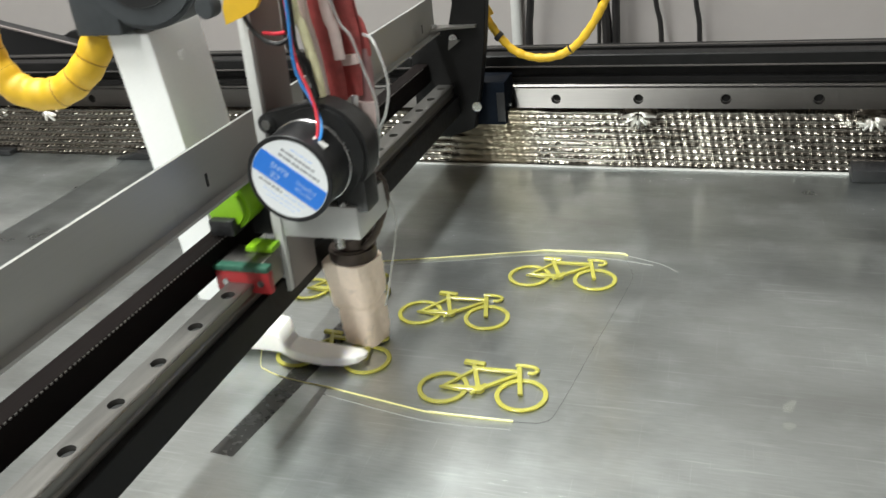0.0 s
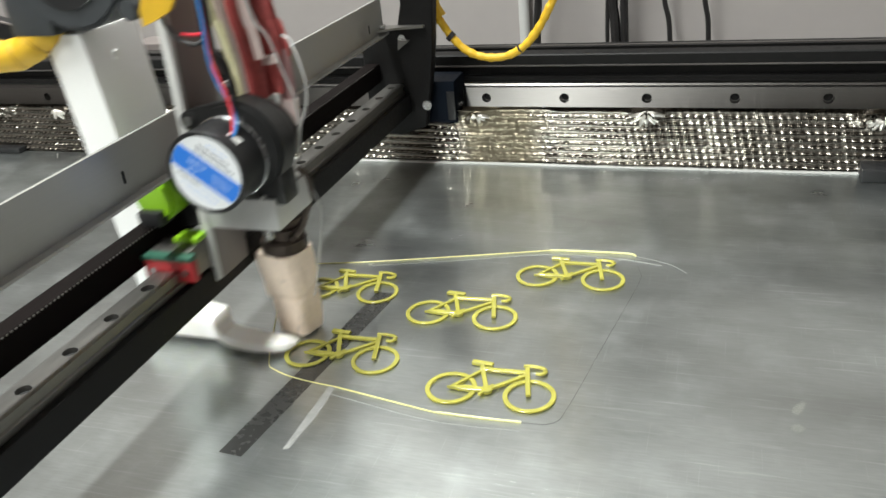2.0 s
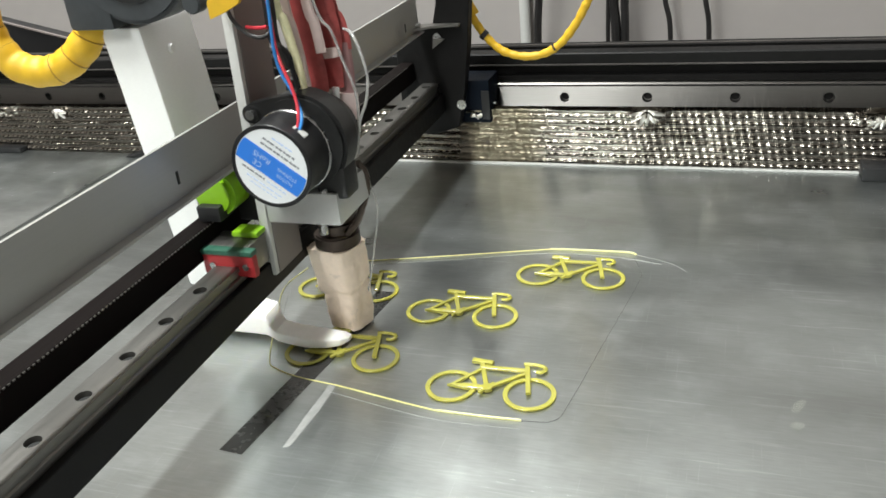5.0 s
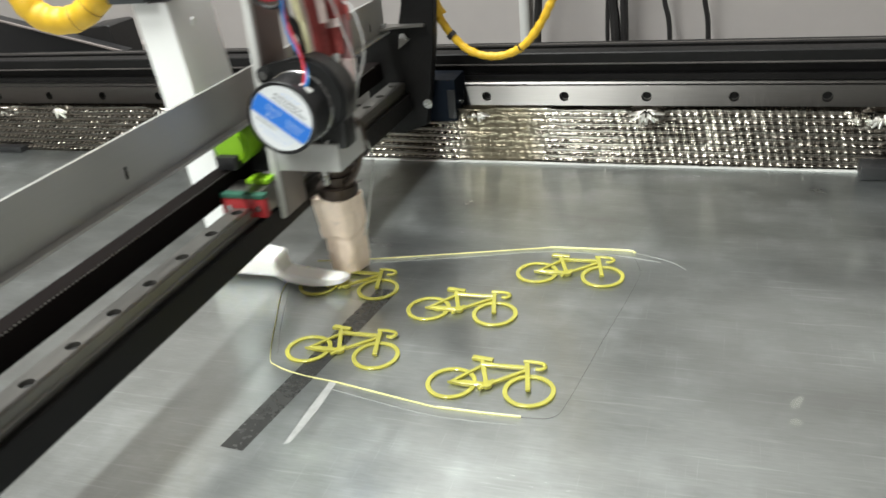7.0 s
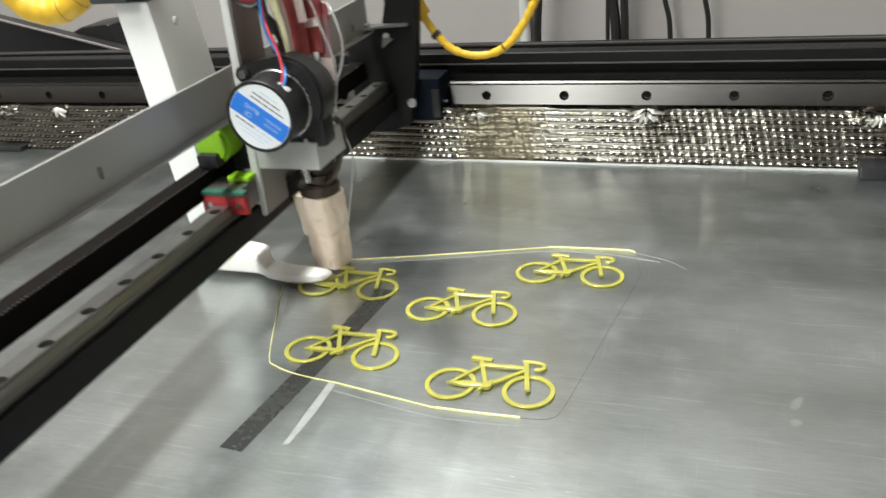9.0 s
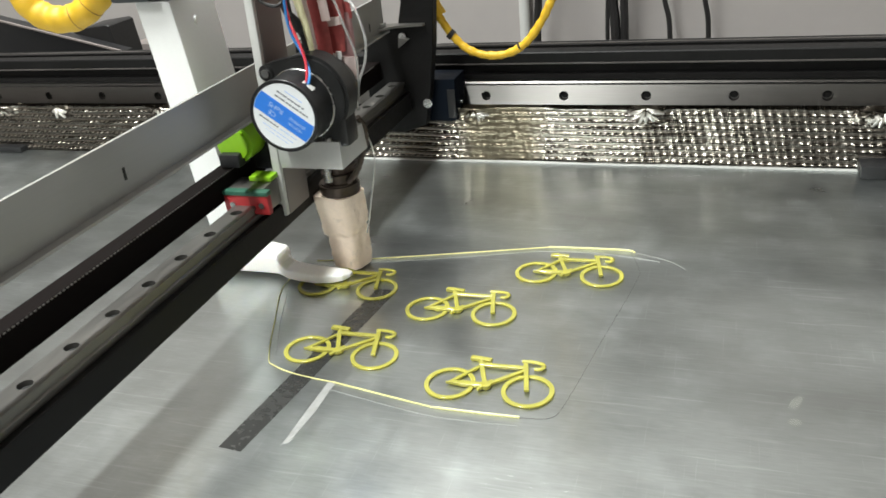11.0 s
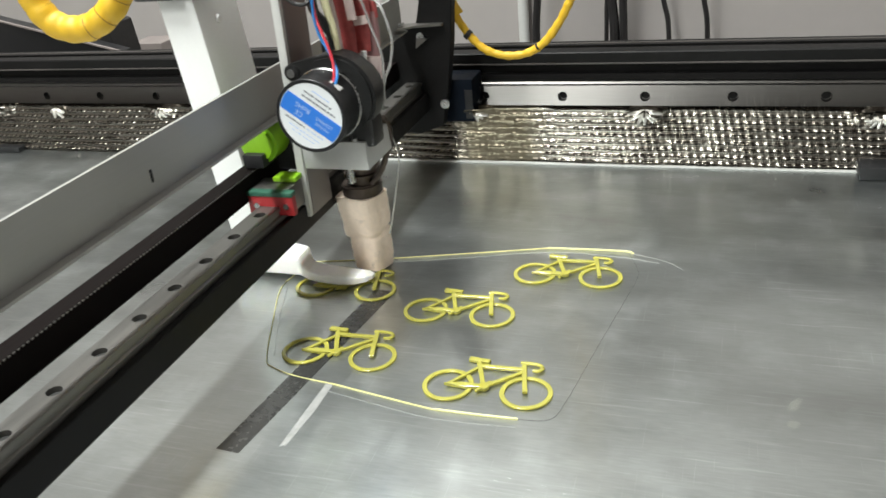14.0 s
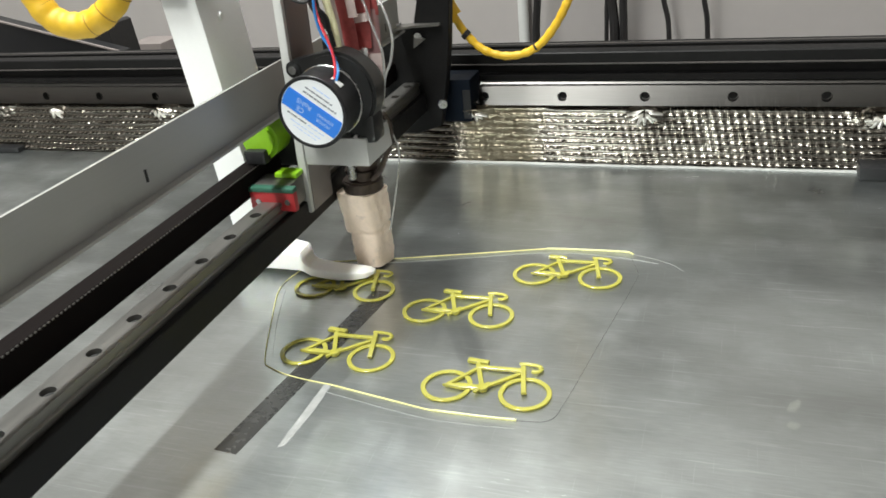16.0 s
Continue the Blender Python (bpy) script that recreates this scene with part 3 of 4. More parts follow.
# ---- gantry: local x from the guide's middle, world y and z ----
gantry = empty("gantry", "moving gantry of black profile, steel guide and aluminium angle", "gantry")
part("lower_profile", box(-0.0091, 0.0059, -0.85, -0.022, 0.0443, 0.0583, 0.0006), BLACK_ANOD, gantry, smooth=False)
bm, holes = guide_rail(0.80, 0.025, 0.012, 0.008, 0.0030, 0.0042, 0.0125, 0.0010)
bmesh.ops.transform(bm, verts=bm.verts, matrix=Matrix.Translation((-0.0037, -0.8275, 0.0583)) @ Matrix.Rotation(radians(90), 4, "Z"))
guide = part("guide_rail", bm, STEEL_Y, gantry, "narrow steel guide rail with bolt holes", smooth=False)
for h in holes:
    b2 = rod((-0.0037, h - 0.8275, 0.0622), (-0.0037, h - 0.8275, 0.0642), 0.0026, n=16)
    part("bolt", b2, HOLE, guide)
ub = part("upper_bar", box(-0.0252, -0.0154, -0.85, -0.03, 0.068, 0.082, 0.0008), BROWN_BLACK, gantry, smooth=False)
teeth = bmesh.new()
for k in range(330):
    y = -0.8 + k * 0.0023
    box(-0.0156, -0.0151, y, y + 0.0011, 0.0812, 0.0818, bm=teeth)
tagged(part("belt_teeth", teeth, material("belt_glint", (0.06, 0.055, 0.05), 0.35), ub, smooth=False), kind="stuff")
angle = part("angle_bar", prism([(-0.0075, 0.1050), (-0.0022, 0.1050), (-0.0022, 0.1062), (-0.0060, 0.1067), (-0.0060, 0.1307), (-0.0075, 0.1307)], -0.85, -0.036, "y", bevel=0.0002), ALU, gantry, "long satin aluminium angle bar with slots", smooth=False)
for y, z in ((-0.60, 0.1167), (-0.465, 0.1167), (-0.333, 0.1155), (-0.062, 0.1140)):
    part("slot", box(-0.0063, -0.0057, y - 0.0008, y + 0.0008, z - 0.0028, z + 0.0028, 0.0003), HOLE, angle)
endp = part("end_plate", prism([(-0.028, 0.0275), (-0.003, 0.0265), (0.016, 0.033), (0.022, 0.060), (0.0275, 0.0945), (0.0305, 0.124), (0.034, 0.30), (0.007, 0.30), (0.006, 0.124), (0.002, 0.1080), (-0.028, 0.1040)], -0.030, -0.020, "y", bevel=0.0006), BLACK_ANOD, gantry, "black gantry end plate", smooth=False)
for x, z, r in ((0.0197, 0.0507, 0.0036), (0.0056, 0.1005, 0.0030)):
    b2 = rod((x, -0.0330, z), (x, -0.0298, z), r, n=20, bevel=0.0004)
    rod((x, -0.0333, z), (x, -0.0328, z), r * 0.5, n=6, bm=b2)
    part("bolt", b2, SILVER, endp, "bright steel cap bolt")
blk = part("rail_block", box(0.006, 0.0385, -0.0215, 0.0062, 0.0330, 0.0660, 0.0022), NAVY, gantry, "dark blue guide carriage block")
part("grease_nipple", rod((0.0380, -0.012, 0.046), (0.0405, -0.012, 0.046), 0.0014, n=10), SILVER, blk)
part("block_cap", box(0.0320, 0.0380, -0.0222, -0.0212, 0.0360, 0.0580, 0.0004), BLACK_PLASTIC, blk)
part("corner_bracket", prism([(-0.010, -0.0310), (0.0235, -0.0310), (0.0235, -0.0355), (0.004, -0.0400), (-0.010, -0.052)], 0.1085, 0.1100, "z"), STEEL_Y, gantry, "bent aluminium corner plate", smooth=False)
part("corner_gusset", prism([(0.0020, 0.0925), (0.0110, 0.0990), (0.0030, 0.1000)], -0.034, -0.0305, "y"), STEEL_Y, gantry, smooth=False)
part("nut", rod((-0.006, -0.040, 0.1100), (-0.006, -0.040, 0.1125), 0.003, n=6), SILVER, gantry)

wrap_r = tube([(0.0235, -0.008, 0.150), (0.0245, -0.010, 0.118), (0.0310, -0.010, 0.104), (0.0390, -0.010, 0.0930), (0.0490, -0.010, 0.0845), (0.0630, -0.010, 0.0803), (0.0780, -0.010, 0.0815), (0.0910, -0.010, 0.0885), (0.1010, -0.010, 0.1000), (0.1090, -0.010, 0.1135), (0.1140, -0.010, 0.128), (0.118, -0.010, 0.18), (0.119, -0.010, 0.30)], 0.0029, 12, 14, wobble=lambda v: 1 + 0.07 * math.sin(v * 150) + 0.05 * math.sin(v * 61))
cable_r = empty("gantry_hose", "thin bright yellow wrapped cable loop beside the gantry end", "cable hose")
part("sleeve", wrap_r, YELLOW_WRAP, cable_r)
part("connector", tube([(0.0215, -0.011, 0.155), (0.0225, -0.011, 0.122), (0.0275, -0.011, 0.110)], 0.0066, 10, 6), YELLOW_WRAP, cable_r, "taped yellow cable end")
part("tie", tube([(0.0868, -0.010, 0.0860), (0.0880, -0.010, 0.0867)], 0.0034, 10, 3), BLACK_RUBBER, cable_r)
part("tie", tube([(0.0345, -0.010, 0.0975), (0.0372, -0.010, 0.0950)], 0.0038, 10, 3), BLACK_RUBBER, cable_r)

# ---- print head: local x from the gantry's, local y from the motor's face ----
head = empty("print_head", "printing head with round motor, hot end and duct on the gantry", "print head")
MX, MZ = 0.029, 0.1152
motor = part("motor", rod((MX, 0.0006, MZ), (MX, 0.020, MZ), 0.0178, n=64, bevel=0.0006), BLACK_PLASTIC, head, "round black stepper motor with a white and blue label")
part("rim", ring_plate(0.0163, 0.0183, 0.0, 0.0022, MX, MZ, 64, "y"), BLACK_PLASTIC, motor)
part("steel_band", ring_plate(0.0176, 0.0184, 0.0185, 0.0200, MX, MZ, 64, "y"), SILVER, motor, "thin bright steel ring")
lab = part("label", rod((MX, 0.0002, MZ), (MX, 0.0012, MZ), 0.0164, n=64), LABEL_WHITE, motor, "round white label with a blue stripe")
TILT = radians(-36)


def on_label(points, y0, y1, bm=None):
    c, s = math.cos(TILT), math.sin(TILT)
    return prism([(MX + u * c - v * s, MZ + u * s + v * c) for u, v in points], y0, y1, "y", bm)


arc = [(0.0161 * math.cos(a), 0.0161 * math.sin(a)) for a in np.linspace(-0.31, 0.31, 9)]
part("blue_stripe", on_label(arc + [(-x, y) for x, y in reversed(arc)], 0.0000, 0.0003), LABEL_BLUE, lab, smooth=False)


def words(text, size, u, v, mat, parent):
    cu = bpy.data.curves.new("words", "FONT")
    cu.body, cu.size, cu.align_x, cu.align_y, cu.extrude = text, size, "CENTER", "CENTER", 0.00002
    tmp = bpy.data.objects.new("words", cu)
    scene.collection.objects.link(tmp)
    me = bpy.data.meshes.new_from_object(tmp.evaluated_get(bpy.context.evaluated_depsgraph_get()))
    bpy.data.objects.remove(tmp)
    c, s = math.cos(TILT), math.sin(TILT)
    m = Matrix.Translation((MX + u * c - v * s, -0.00008, MZ + u * s + v * c)) @ Matrix.Rotation(radians(90), 4, "X") @ Matrix.Rotation(TILT + math.pi, 4, "Z")
    me.transform(m)
    me.materials.clear()
    me.materials.append(mat)
    ob = new("words", me)
    ob.parent = parent
    return ob


words("RoHS", 0.0036, -0.0052, 0.0016, INK_PALE, lab)
words("CE", 0.0036, -0.0058, -0.0021, INK_PALE, lab)
words("STEPPING", 0.0022, 0.0075, 0.0012, INK_PALE, lab)
words("MOTOR", 0.0022, 0.0075, -0.0015, INK_PALE, lab)
for u, v, w, h in ((0.001, 0.0072, 0.0190, 0.00085), (-0.001, 0.0096, 0.0150, 0.0008), (0.000, 0.0120, 0.010, 0.0005), (-0.006, -0.0070, 0.0105, 0.0008), (0.005, -0.0070, 0.008, 0.0005), (0.001, -0.0096, 0.018, 0.0004), (0.001, -0.0116, 0.013, 0.0003)):
    bm, x, k = bmesh.new(), u - w / 2, 0
    while x < u + w / 2:
        step = (0.0022, 0.0012, 0.0029, 0.0017)[k % 4]
        on_label([(x, v - h / 2), (x + step * 0.8, v - h / 2), (x + step * 0.8, v + h / 2), (x, v + h / 2)], 0.0001, 0.0003, bm)
        x, k = x + step, k + 1
    part("print_line", bm, INK if h > 0.0007 else INK_PALE, lab, smooth=False)

# gear housing behind the motor
shell = rod((MX + 0.004, 0.020, MZ + 0.003), (MX + 0.004, 0.034, MZ + 0.003), 0.0215, n=56, bevel=0.0016)
gear = part("gear_housing", shell, BLACK_SHELL, head, "black moulded gear housing")
ear = rod((MX - 0.0172, 0.0195, MZ + 0.0158), (MX - 0.0172, 0.027, MZ + 0.0158), 0.0042, n=20, bevel=0.0005)
prism([(MX - 0.0195, MZ + 0.0120), (MX - 0.0004, MZ + 0.0100), (MX + 0.004, MZ + 0.0245), (MX - 0.006, MZ + 0.0228), (MX - 0.0178, MZ + 0.0202)], 0.0205, 0.0262, "y", ear)
part("ear", ear, BLACK_SHELL, gear)
part("screw", rod((MX - 0.0172, 0.0185, MZ + 0.0158), (MX - 0.0172, 0.0200, MZ + 0.0158), 0.0022, n=12), SILVER, gear)
part("lug", box(MX + 0.008, MX + 0.0225, 0.0205, 0.034, MZ - 0.023, MZ - 0.008, 0.002), BLACK_SHELL, gear)
part("screw", rod((MX + 0.012, 0.0192, MZ - 0.0195), (MX + 0.012, 0.0208, MZ - 0.0195), 0.0016, n=12), SILVER, gear)
part("filament_inlet", rod((MX - 0.002, 0.035, MZ + 0.018), (MX - 0.002, 0.035, MZ + 0.0275), 0.004, n=18, bevel=0.0005), BLACK_SHELL, gear)
part("back_body", rod((MX + 0.003, 0.033, MZ + 0.001), (MX + 0.003, 0.048, MZ + 0.001), 0.0190, 0.0165, n=48, bevel=0.0015), BLACK_SHELL, gear)

# mount block, hot end, tape sock, duct
part("mount_block", box(0.0105, 0.0468, 0.0188, 0.052, 0.0803, 0.0955, 0.0008), ALU_LIGHT, head, "square light grey aluminium mount block")
hot = part("heat_break", rod((0.0220, 0.0625, 0.0535), (0.0220, 0.0625, 0.0808), 0.0088, n=28, bevel=0.001), BRONZE, head, "dark scorched hot end neck")
part("collar", rod((0.0205, 0.0625, 0.0485), (0.0205, 0.0625, 0.0560), 0.0118, n=28, bevel=0.001), BRONZE, hot)
for k in range(3):
    part("cooling_fin", rod((0.0220, 0.0625, 0.0605 + 0.005 * k), (0.0220, 0.0625, 0.0622 + 0.005 * k), 0.0108, n=28), BRONZE, hot)
part("spacer", rod((0.0205, 0.050, 0.060), (0.0205, 0.050, 0.081), 0.0025, n=12), SILVER, hot)


def sock():
    """Crumpled tape wrap: a rounded square sleeve, waisted and creased."""
    bm, rings, n = bmesh.new(), [], 48
    for k in range(49):
        v = k / 48
        z = 0.0014 + 0.0471 * v
        cx, cy = 0.0212 - 0.0014 * v + 0.0006 * math.sin(5 * v), 0.0625
        ring = []
        for i in range(n):
            a = 2 * math.pi * i / n + 0.25
            c, q = math.cos(a), math.sin(a)
            fold = v - 0.50 - 0.05 * math.sin(a * 1.0 + 0.8) - 0.02 * math.sin(3 * a)
            s = 0.0100 + 0.0024 * v + 0.0004 * math.tanh(fold / 0.012) - 0.0008 * math.exp(-((fold + 0.02) / 0.03) ** 2)
            s -= 0.0005 * math.exp(-((v - 0.30 + 0.08 * math.sin(2 * a)) / 0.02) ** 2) * max(0.0, math.sin(a * 2 + 1))
            r = s / (abs(c) ** 5 + abs(q) ** 5) ** 0.2
            r *= 1 + 0.06 * noise.noise((c * 2.2, q * 2.2, v * 5)) + 0.035 * noise.noise((c * 6, q * 6, v * 14 + c * 3)) - 0.03 * abs(noise.noise((c * 4 + v * 5, q * 4, v * 9)))
            ring.append(bm.verts.new((cx + r * math.cos(a - 0.25), cy + 0.85 * r * math.sin(a - 0.25), z)))
        rings.append(ring)
    for a, b in zip(rings, rings[1:]):
        for i in range(n):
            bm.faces.new((a[i], a[(i + 1) % n], b[(i + 1) % n], b[i]))
    bm.faces.new(rings[0])
    bm.faces.new(rings[-1])
    return bm


wrap = part("heater_wrap", sock(), SOCK, head, "beige crumpled heat tape round the heater")
part("nozzle", rod((0.0222, 0.0625, 0.0004), (0.0222, 0.0625, 0.0030), 0.0010, 0.0040, n=16), BRONZE, head)


def duct():
    """A hollow-looking blown duct that flattens into a rounded tongue at the nozzle."""
    stations = [(-0.064, 0.048, 0.0100, 0.0100, 0.0072), (-0.044, 0.048, 0.0099, 0.0098, 0.0071), (-0.026, 0.0475, 0.0097, 0.0094, 0.0068), (-0.0180, 0.0465, 0.0095, 0.0088, 0.0064), (-0.0165, 0.0460, 0.0093, 0.0086, 0.0061),
                (-0.0130, 0.0430, 0.0072, 0.0068, 0.0040), (-0.0095, 0.0415, 0.0056, 0.0064, 0.0034), (0.000, 0.0400, 0.0051, 0.0066, 0.0031), (0.010, 0.0390, 0.0050, 0.0066, 0.0030), (0.020, 0.0392, 0.0052, 0.0058, 0.0026), (0.0265, 0.040, 0.0055, 0.0044, 0.0020), (0.0300, 0.041, 0.0058, 0.0018, 0.0010)]
    bm, rings, n = bmesh.new(), [], 20
    for x, y, z, a, b in stations:
        rings.append([bm.verts.new((x, y + a * math.copysign(abs(math.cos(t)) ** 0.33, math.cos(t)), z + b * math.copysign(abs(math.sin(t)) ** 0.33, math.sin(t)))) for t in (2 * math.pi * k / n for k in range(n))])
    for p, q in zip(rings, rings[1:]):
        for i in range(n):
            bm.faces.new((p[i], p[(i + 1) % n], q[(i + 1) % n], q[i]))
    bm.faces.new(rings[0])
    bm.faces.new(rings[-1])
    return bm


part("air_duct", duct(), DUCT_WHITE, head, "white printed part-cooling duct with a rounded tongue", smooth=False)

# bracket, carriage, post, blower
def leaning(bm):
    """Shears a part a little sideways with its height."""
    for v in bm.verts:
        v.co.x += 0.028 * (v.co.z - 0.0535)
    return bm


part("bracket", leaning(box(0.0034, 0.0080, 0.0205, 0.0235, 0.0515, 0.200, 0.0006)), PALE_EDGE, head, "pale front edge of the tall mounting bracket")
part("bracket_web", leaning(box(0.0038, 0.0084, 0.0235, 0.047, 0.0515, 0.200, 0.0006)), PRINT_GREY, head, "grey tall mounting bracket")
part("clamp_plate", box(-0.012, 0.0068, 0.030, 0.038, 0.0750, 0.0990, 0.001), BLACK_PLASTIC, head)
car = part("guide_carriage", box(-0.0160, 0.0066, 0.004, 0.020, 0.0605, 0.0745, 0.001), STEEL_Y, head, "small guide carriage on the rail")
part("end_cap", box(-0.0160, 0.0105, 0.0002, 0.0042, 0.0612, 0.0722, 0.0012), RED, car, "red plastic end cap")
part("seal", box(-0.0162, 0.0107, -0.0004, 0.0046, 0.0718, 0.0745, 0.0008), TEAL, car, "green seal strip")
for x in (-0.0105, 0.0065):
    part("screw", rod((x, -0.0008, 0.0668), (x, 0.0006, 0.0668), 0.0016, n=12), SILVER, car)
part("belt_clamp", rod((-0.0130, 0.014, 0.0945), (-0.0130, 0.034, 0.0945), 0.0108, n=32, bevel=0.002), GREEN, head, "bright green printed belt clamp")
part("clamp_foot", box(-0.0065, 0.0068, 0.0125, 0.022, 0.0747, 0.0775, 0.001), GREEN, head)
part("slider", box(-0.0205, -0.0085, 0.010, 0.022, 0.0830, 0.0905, 0.0012), BLACK_PLASTIC, head)
post_bm = box(-0.0665, -0.0445, 0.040, 0.081, 0.030, 0.1650, 0.0015)
bmesh.ops.transform(post_bm, verts=post_bm.verts, matrix=Matrix(((1, 0, -0.10, 0.0105), (0, 1, 0, 0), (0, 0, 1, 0), (0, 0, 0, 1))))
part("boss", rod((-0.0500, 0.058, 0.1511), (-0.0478, 0.058, 0.1511), 0.0028, 0.0020, n=16), PRINT_WHITE, head, "small round boss on the air post")
post = part("air_post", post_bm, PRINT_WHITE, head, "white leaning printed air post")


def blower():
    bm = rod((-0.042, 0.030, 0.199), (-0.042, 0.052, 0.199), 0.031, n=48, bevel=0.002)
    box(-0.0800, -0.0560, 0.0305, 0.0715, 0.1660, 0.195, 0.002, bm)
    return bm


fan = part("blower", blower(), DARK_GREY, head, "dark grey radial blower fan")
part("fan_mouth", ring_plate(0.0118, 0.0195, 0.0285, 0.0305, -0.042, 0.197, 40, "y"), BLACK_PLASTIC, fan)
part("fan_rotor", rod((-0.042, 0.0288, 0.197), (-0.042, 0.0302, 0.197), 0.0118, n=32), HOLE, fan)
part("mount_ear", rod((-0.0125, 0.029, 0.1765), (-0.0125, 0.036, 0.1765), 0.0045, n=20, bevel=0.0006), DARK_GREY, fan)
part("tape_flag", prism([(0.0104, 0.1861), (0.0077, 0.1796), (0.0078, 0.1734), (0.0146, 0.1758), (0.0216, 0.1791), (0.0262, 0.1854)], 0.0110, 0.0135, "y"), YELLOW_WRAP, head, "yellow tape end on the cable bundle", smooth=False)

# wires and tubes above the motor
plug_bm = box(-0.0034, 0.0034, -0.0020, 0.0020, -0.0012, 0.0012, 0.0005)
bmesh.ops.transform(plug_bm, verts=plug_bm.verts, matrix=pose(0.0403, 0.008, 0.1274, 0, 38, 0))
part("motor_plug", plug_bm, PALE_EDGE, head, "small white wire plug")
part("red_wire", tube([(0.028, 0.022, 0.215), (0.0285, 0.022, 0.1714), (0.0289, 0.021, 0.1614), (0.0317, 0.018, 0.1541), (0.0357, 0.016, 0.1455), (0.0382, 0.014, 0.1383), (0.0394, 0.011, 0.1324), (0.0392, 0.0085, 0.1285)], 0.00072, 8, 6), RED_WIRE, head)
part("blue_wire", tube([(0.0316, 0.018, 0.215), (0.0309, 0.018, 0.1776), (0.0303, 0.018, 0.1676), (0.0299, 0.018, 0.1574), (0.0315, 0.018, 0.1488), (0.0355, 0.017, 0.1418), (0.0393, 0.014, 0.1354), (0.0407, 0.011, 0.1315), (0.0405, 0.0085, 0.1284)], 0.00072, 8, 6), BLUE_WIRE, head)
part("black_wire", tube([(0.0258, 0.026, 0.215), (0.0253, 0.026, 0.1762), (0.0249, 0.026, 0.1688), (0.0257, 0.026, 0.1612), (0.0292, 0.026, 0.1573), (0.0308, 0.027, 0.1542), (0.0307, 0.028, 0.1485)], 0.0014, 8, 6), BLACK_RUBBER, head)
part("black_wire", tube([(0.0274, 0.028, 0.215), (0.0268, 0.028, 0.1758), (0.0263, 0.028, 0.1674), (0.0265, 0.028, 0.1598), (0.0286, 0.028, 0.1535), (0.0313, 0.028, 0.147), (0.0324, 0.028, 0.1401)], 0.0012, 8, 6), BLACK_RUBBER, head)
part("brown_wire", tube([(0.023, 0.03, 0.215), (0.0224, 0.03, 0.1755), (0.0219, 0.03, 0.1661), (0.0221, 0.03, 0.1604), (0.0245, 0.03, 0.1555), (0.0273, 0.03, 0.1485)], 0.0010, 8, 6), BRONZE, head)
part("black_loop", tube([(0.0108, 0.02, 0.1752), (0.0117, 0.02, 0.1722), (0.0142, 0.02, 0.1686), (0.0187, 0.02, 0.1649), (0.0238, 0.02, 0.1638), (0.0265, 0.022, 0.165), (0.0273, 0.024, 0.1678)], 0.0009, 8, 6), BLACK_RUBBER, head)
part("pink_wire", tube([(0.0153, 0.024, 0.1673), (0.0202, 0.024, 0.1668), (0.0251, 0.024, 0.1671)], 0.0008, 8, 6), RED_WIRE, head)
part("cream_tube", tube([(0.0235, 0.032, 0.215), (0.0263, 0.032, 0.175), (0.0286, 0.032, 0.1683), (0.0303, 0.032, 0.1587), (0.0324, 0.031, 0.1492), (0.0335, 0.03, 0.1395)], 0.0020, 10, 6), CREAM, head)
part("clear_sleeve", tube([(0.024, 0.04, 0.215), (0.0259, 0.04, 0.1734), (0.0275, 0.04, 0.1628), (0.0289, 0.04, 0.1519), (0.0308, 0.038, 0.1377)], 0.0026, 10, 6, flat=0.6), PINK, head, "pale translucent sleeve beside the cream tube")
part("red_band", tube([(0.0268, 0.05, 0.215), (0.0269, 0.05, 0.1714), (0.027, 0.05, 0.1626), (0.0282, 0.05, 0.1524), (0.0293, 0.05, 0.1421), (0.0303, 0.048, 0.1321)], 0.0062, 12, 6, flat=0.3), RED_TAPE, head, "flat red taped cable")
part("red_band", tube([(0.0324, 0.055, 0.215), (0.0344, 0.055, 0.1702), (0.0361, 0.055, 0.1622), (0.0369, 0.055, 0.1541), (0.0365, 0.055, 0.1459), (0.0363, 0.055, 0.1385), (0.0369, 0.054, 0.1324)], 0.0060, 12, 6, flat=0.35, wobble=lambda v: 1.25 - 0.55 * v), RED_TAPE, head, "flat red taped cable")
part("red_band", tube([(0.0345, 0.058, 0.215), (0.0379, 0.058, 0.1695), (0.0407, 0.058, 0.1624), (0.0421, 0.058, 0.1543), (0.0422, 0.058, 0.1491)], 0.0034, 12, 6, flat=0.4), RED_TAPE, head, "flat red taped cable")
part("pale_sleeve", tube([(0.0375, 0.0525, 0.1511), (0.038, 0.0525, 0.147)], 0.0046, 10, 4, flat=0.5), PINK, head)
part("pale_sleeve", tube([(0.0305, 0.0465, 0.215), (0.0329, 0.0465, 0.1719), (0.0349, 0.0465, 0.1641), (0.0358, 0.0465, 0.1561), (0.0362, 0.0465, 0.1506)], 0.0026, 10, 5, flat=0.5), PINK, head)
part("pale_sleeve", tube([(0.0409, 0.058, 0.1523), (0.0413, 0.058, 0.1429), (0.0409, 0.058, 0.1344), (0.0405, 0.057, 0.1261)], 0.0040, 10, 5, flat=0.5), MAUVE, head, "mauve translucent cable sleeve")
part("pale_sleeve", tube([(0.0417, 0.056, 0.1297), (0.0414, 0.056, 0.1242), (0.0412, 0.0555, 0.1178)], 0.0048, 10, 5, flat=0.5), PINK, head, "pale pink cable sleeve")
part("white_stub", tube([(0.0377, 0.052, 0.1335), (0.0373, 0.052, 0.1271)], 0.0016, 10, 4), PRINT_WHITE, head)
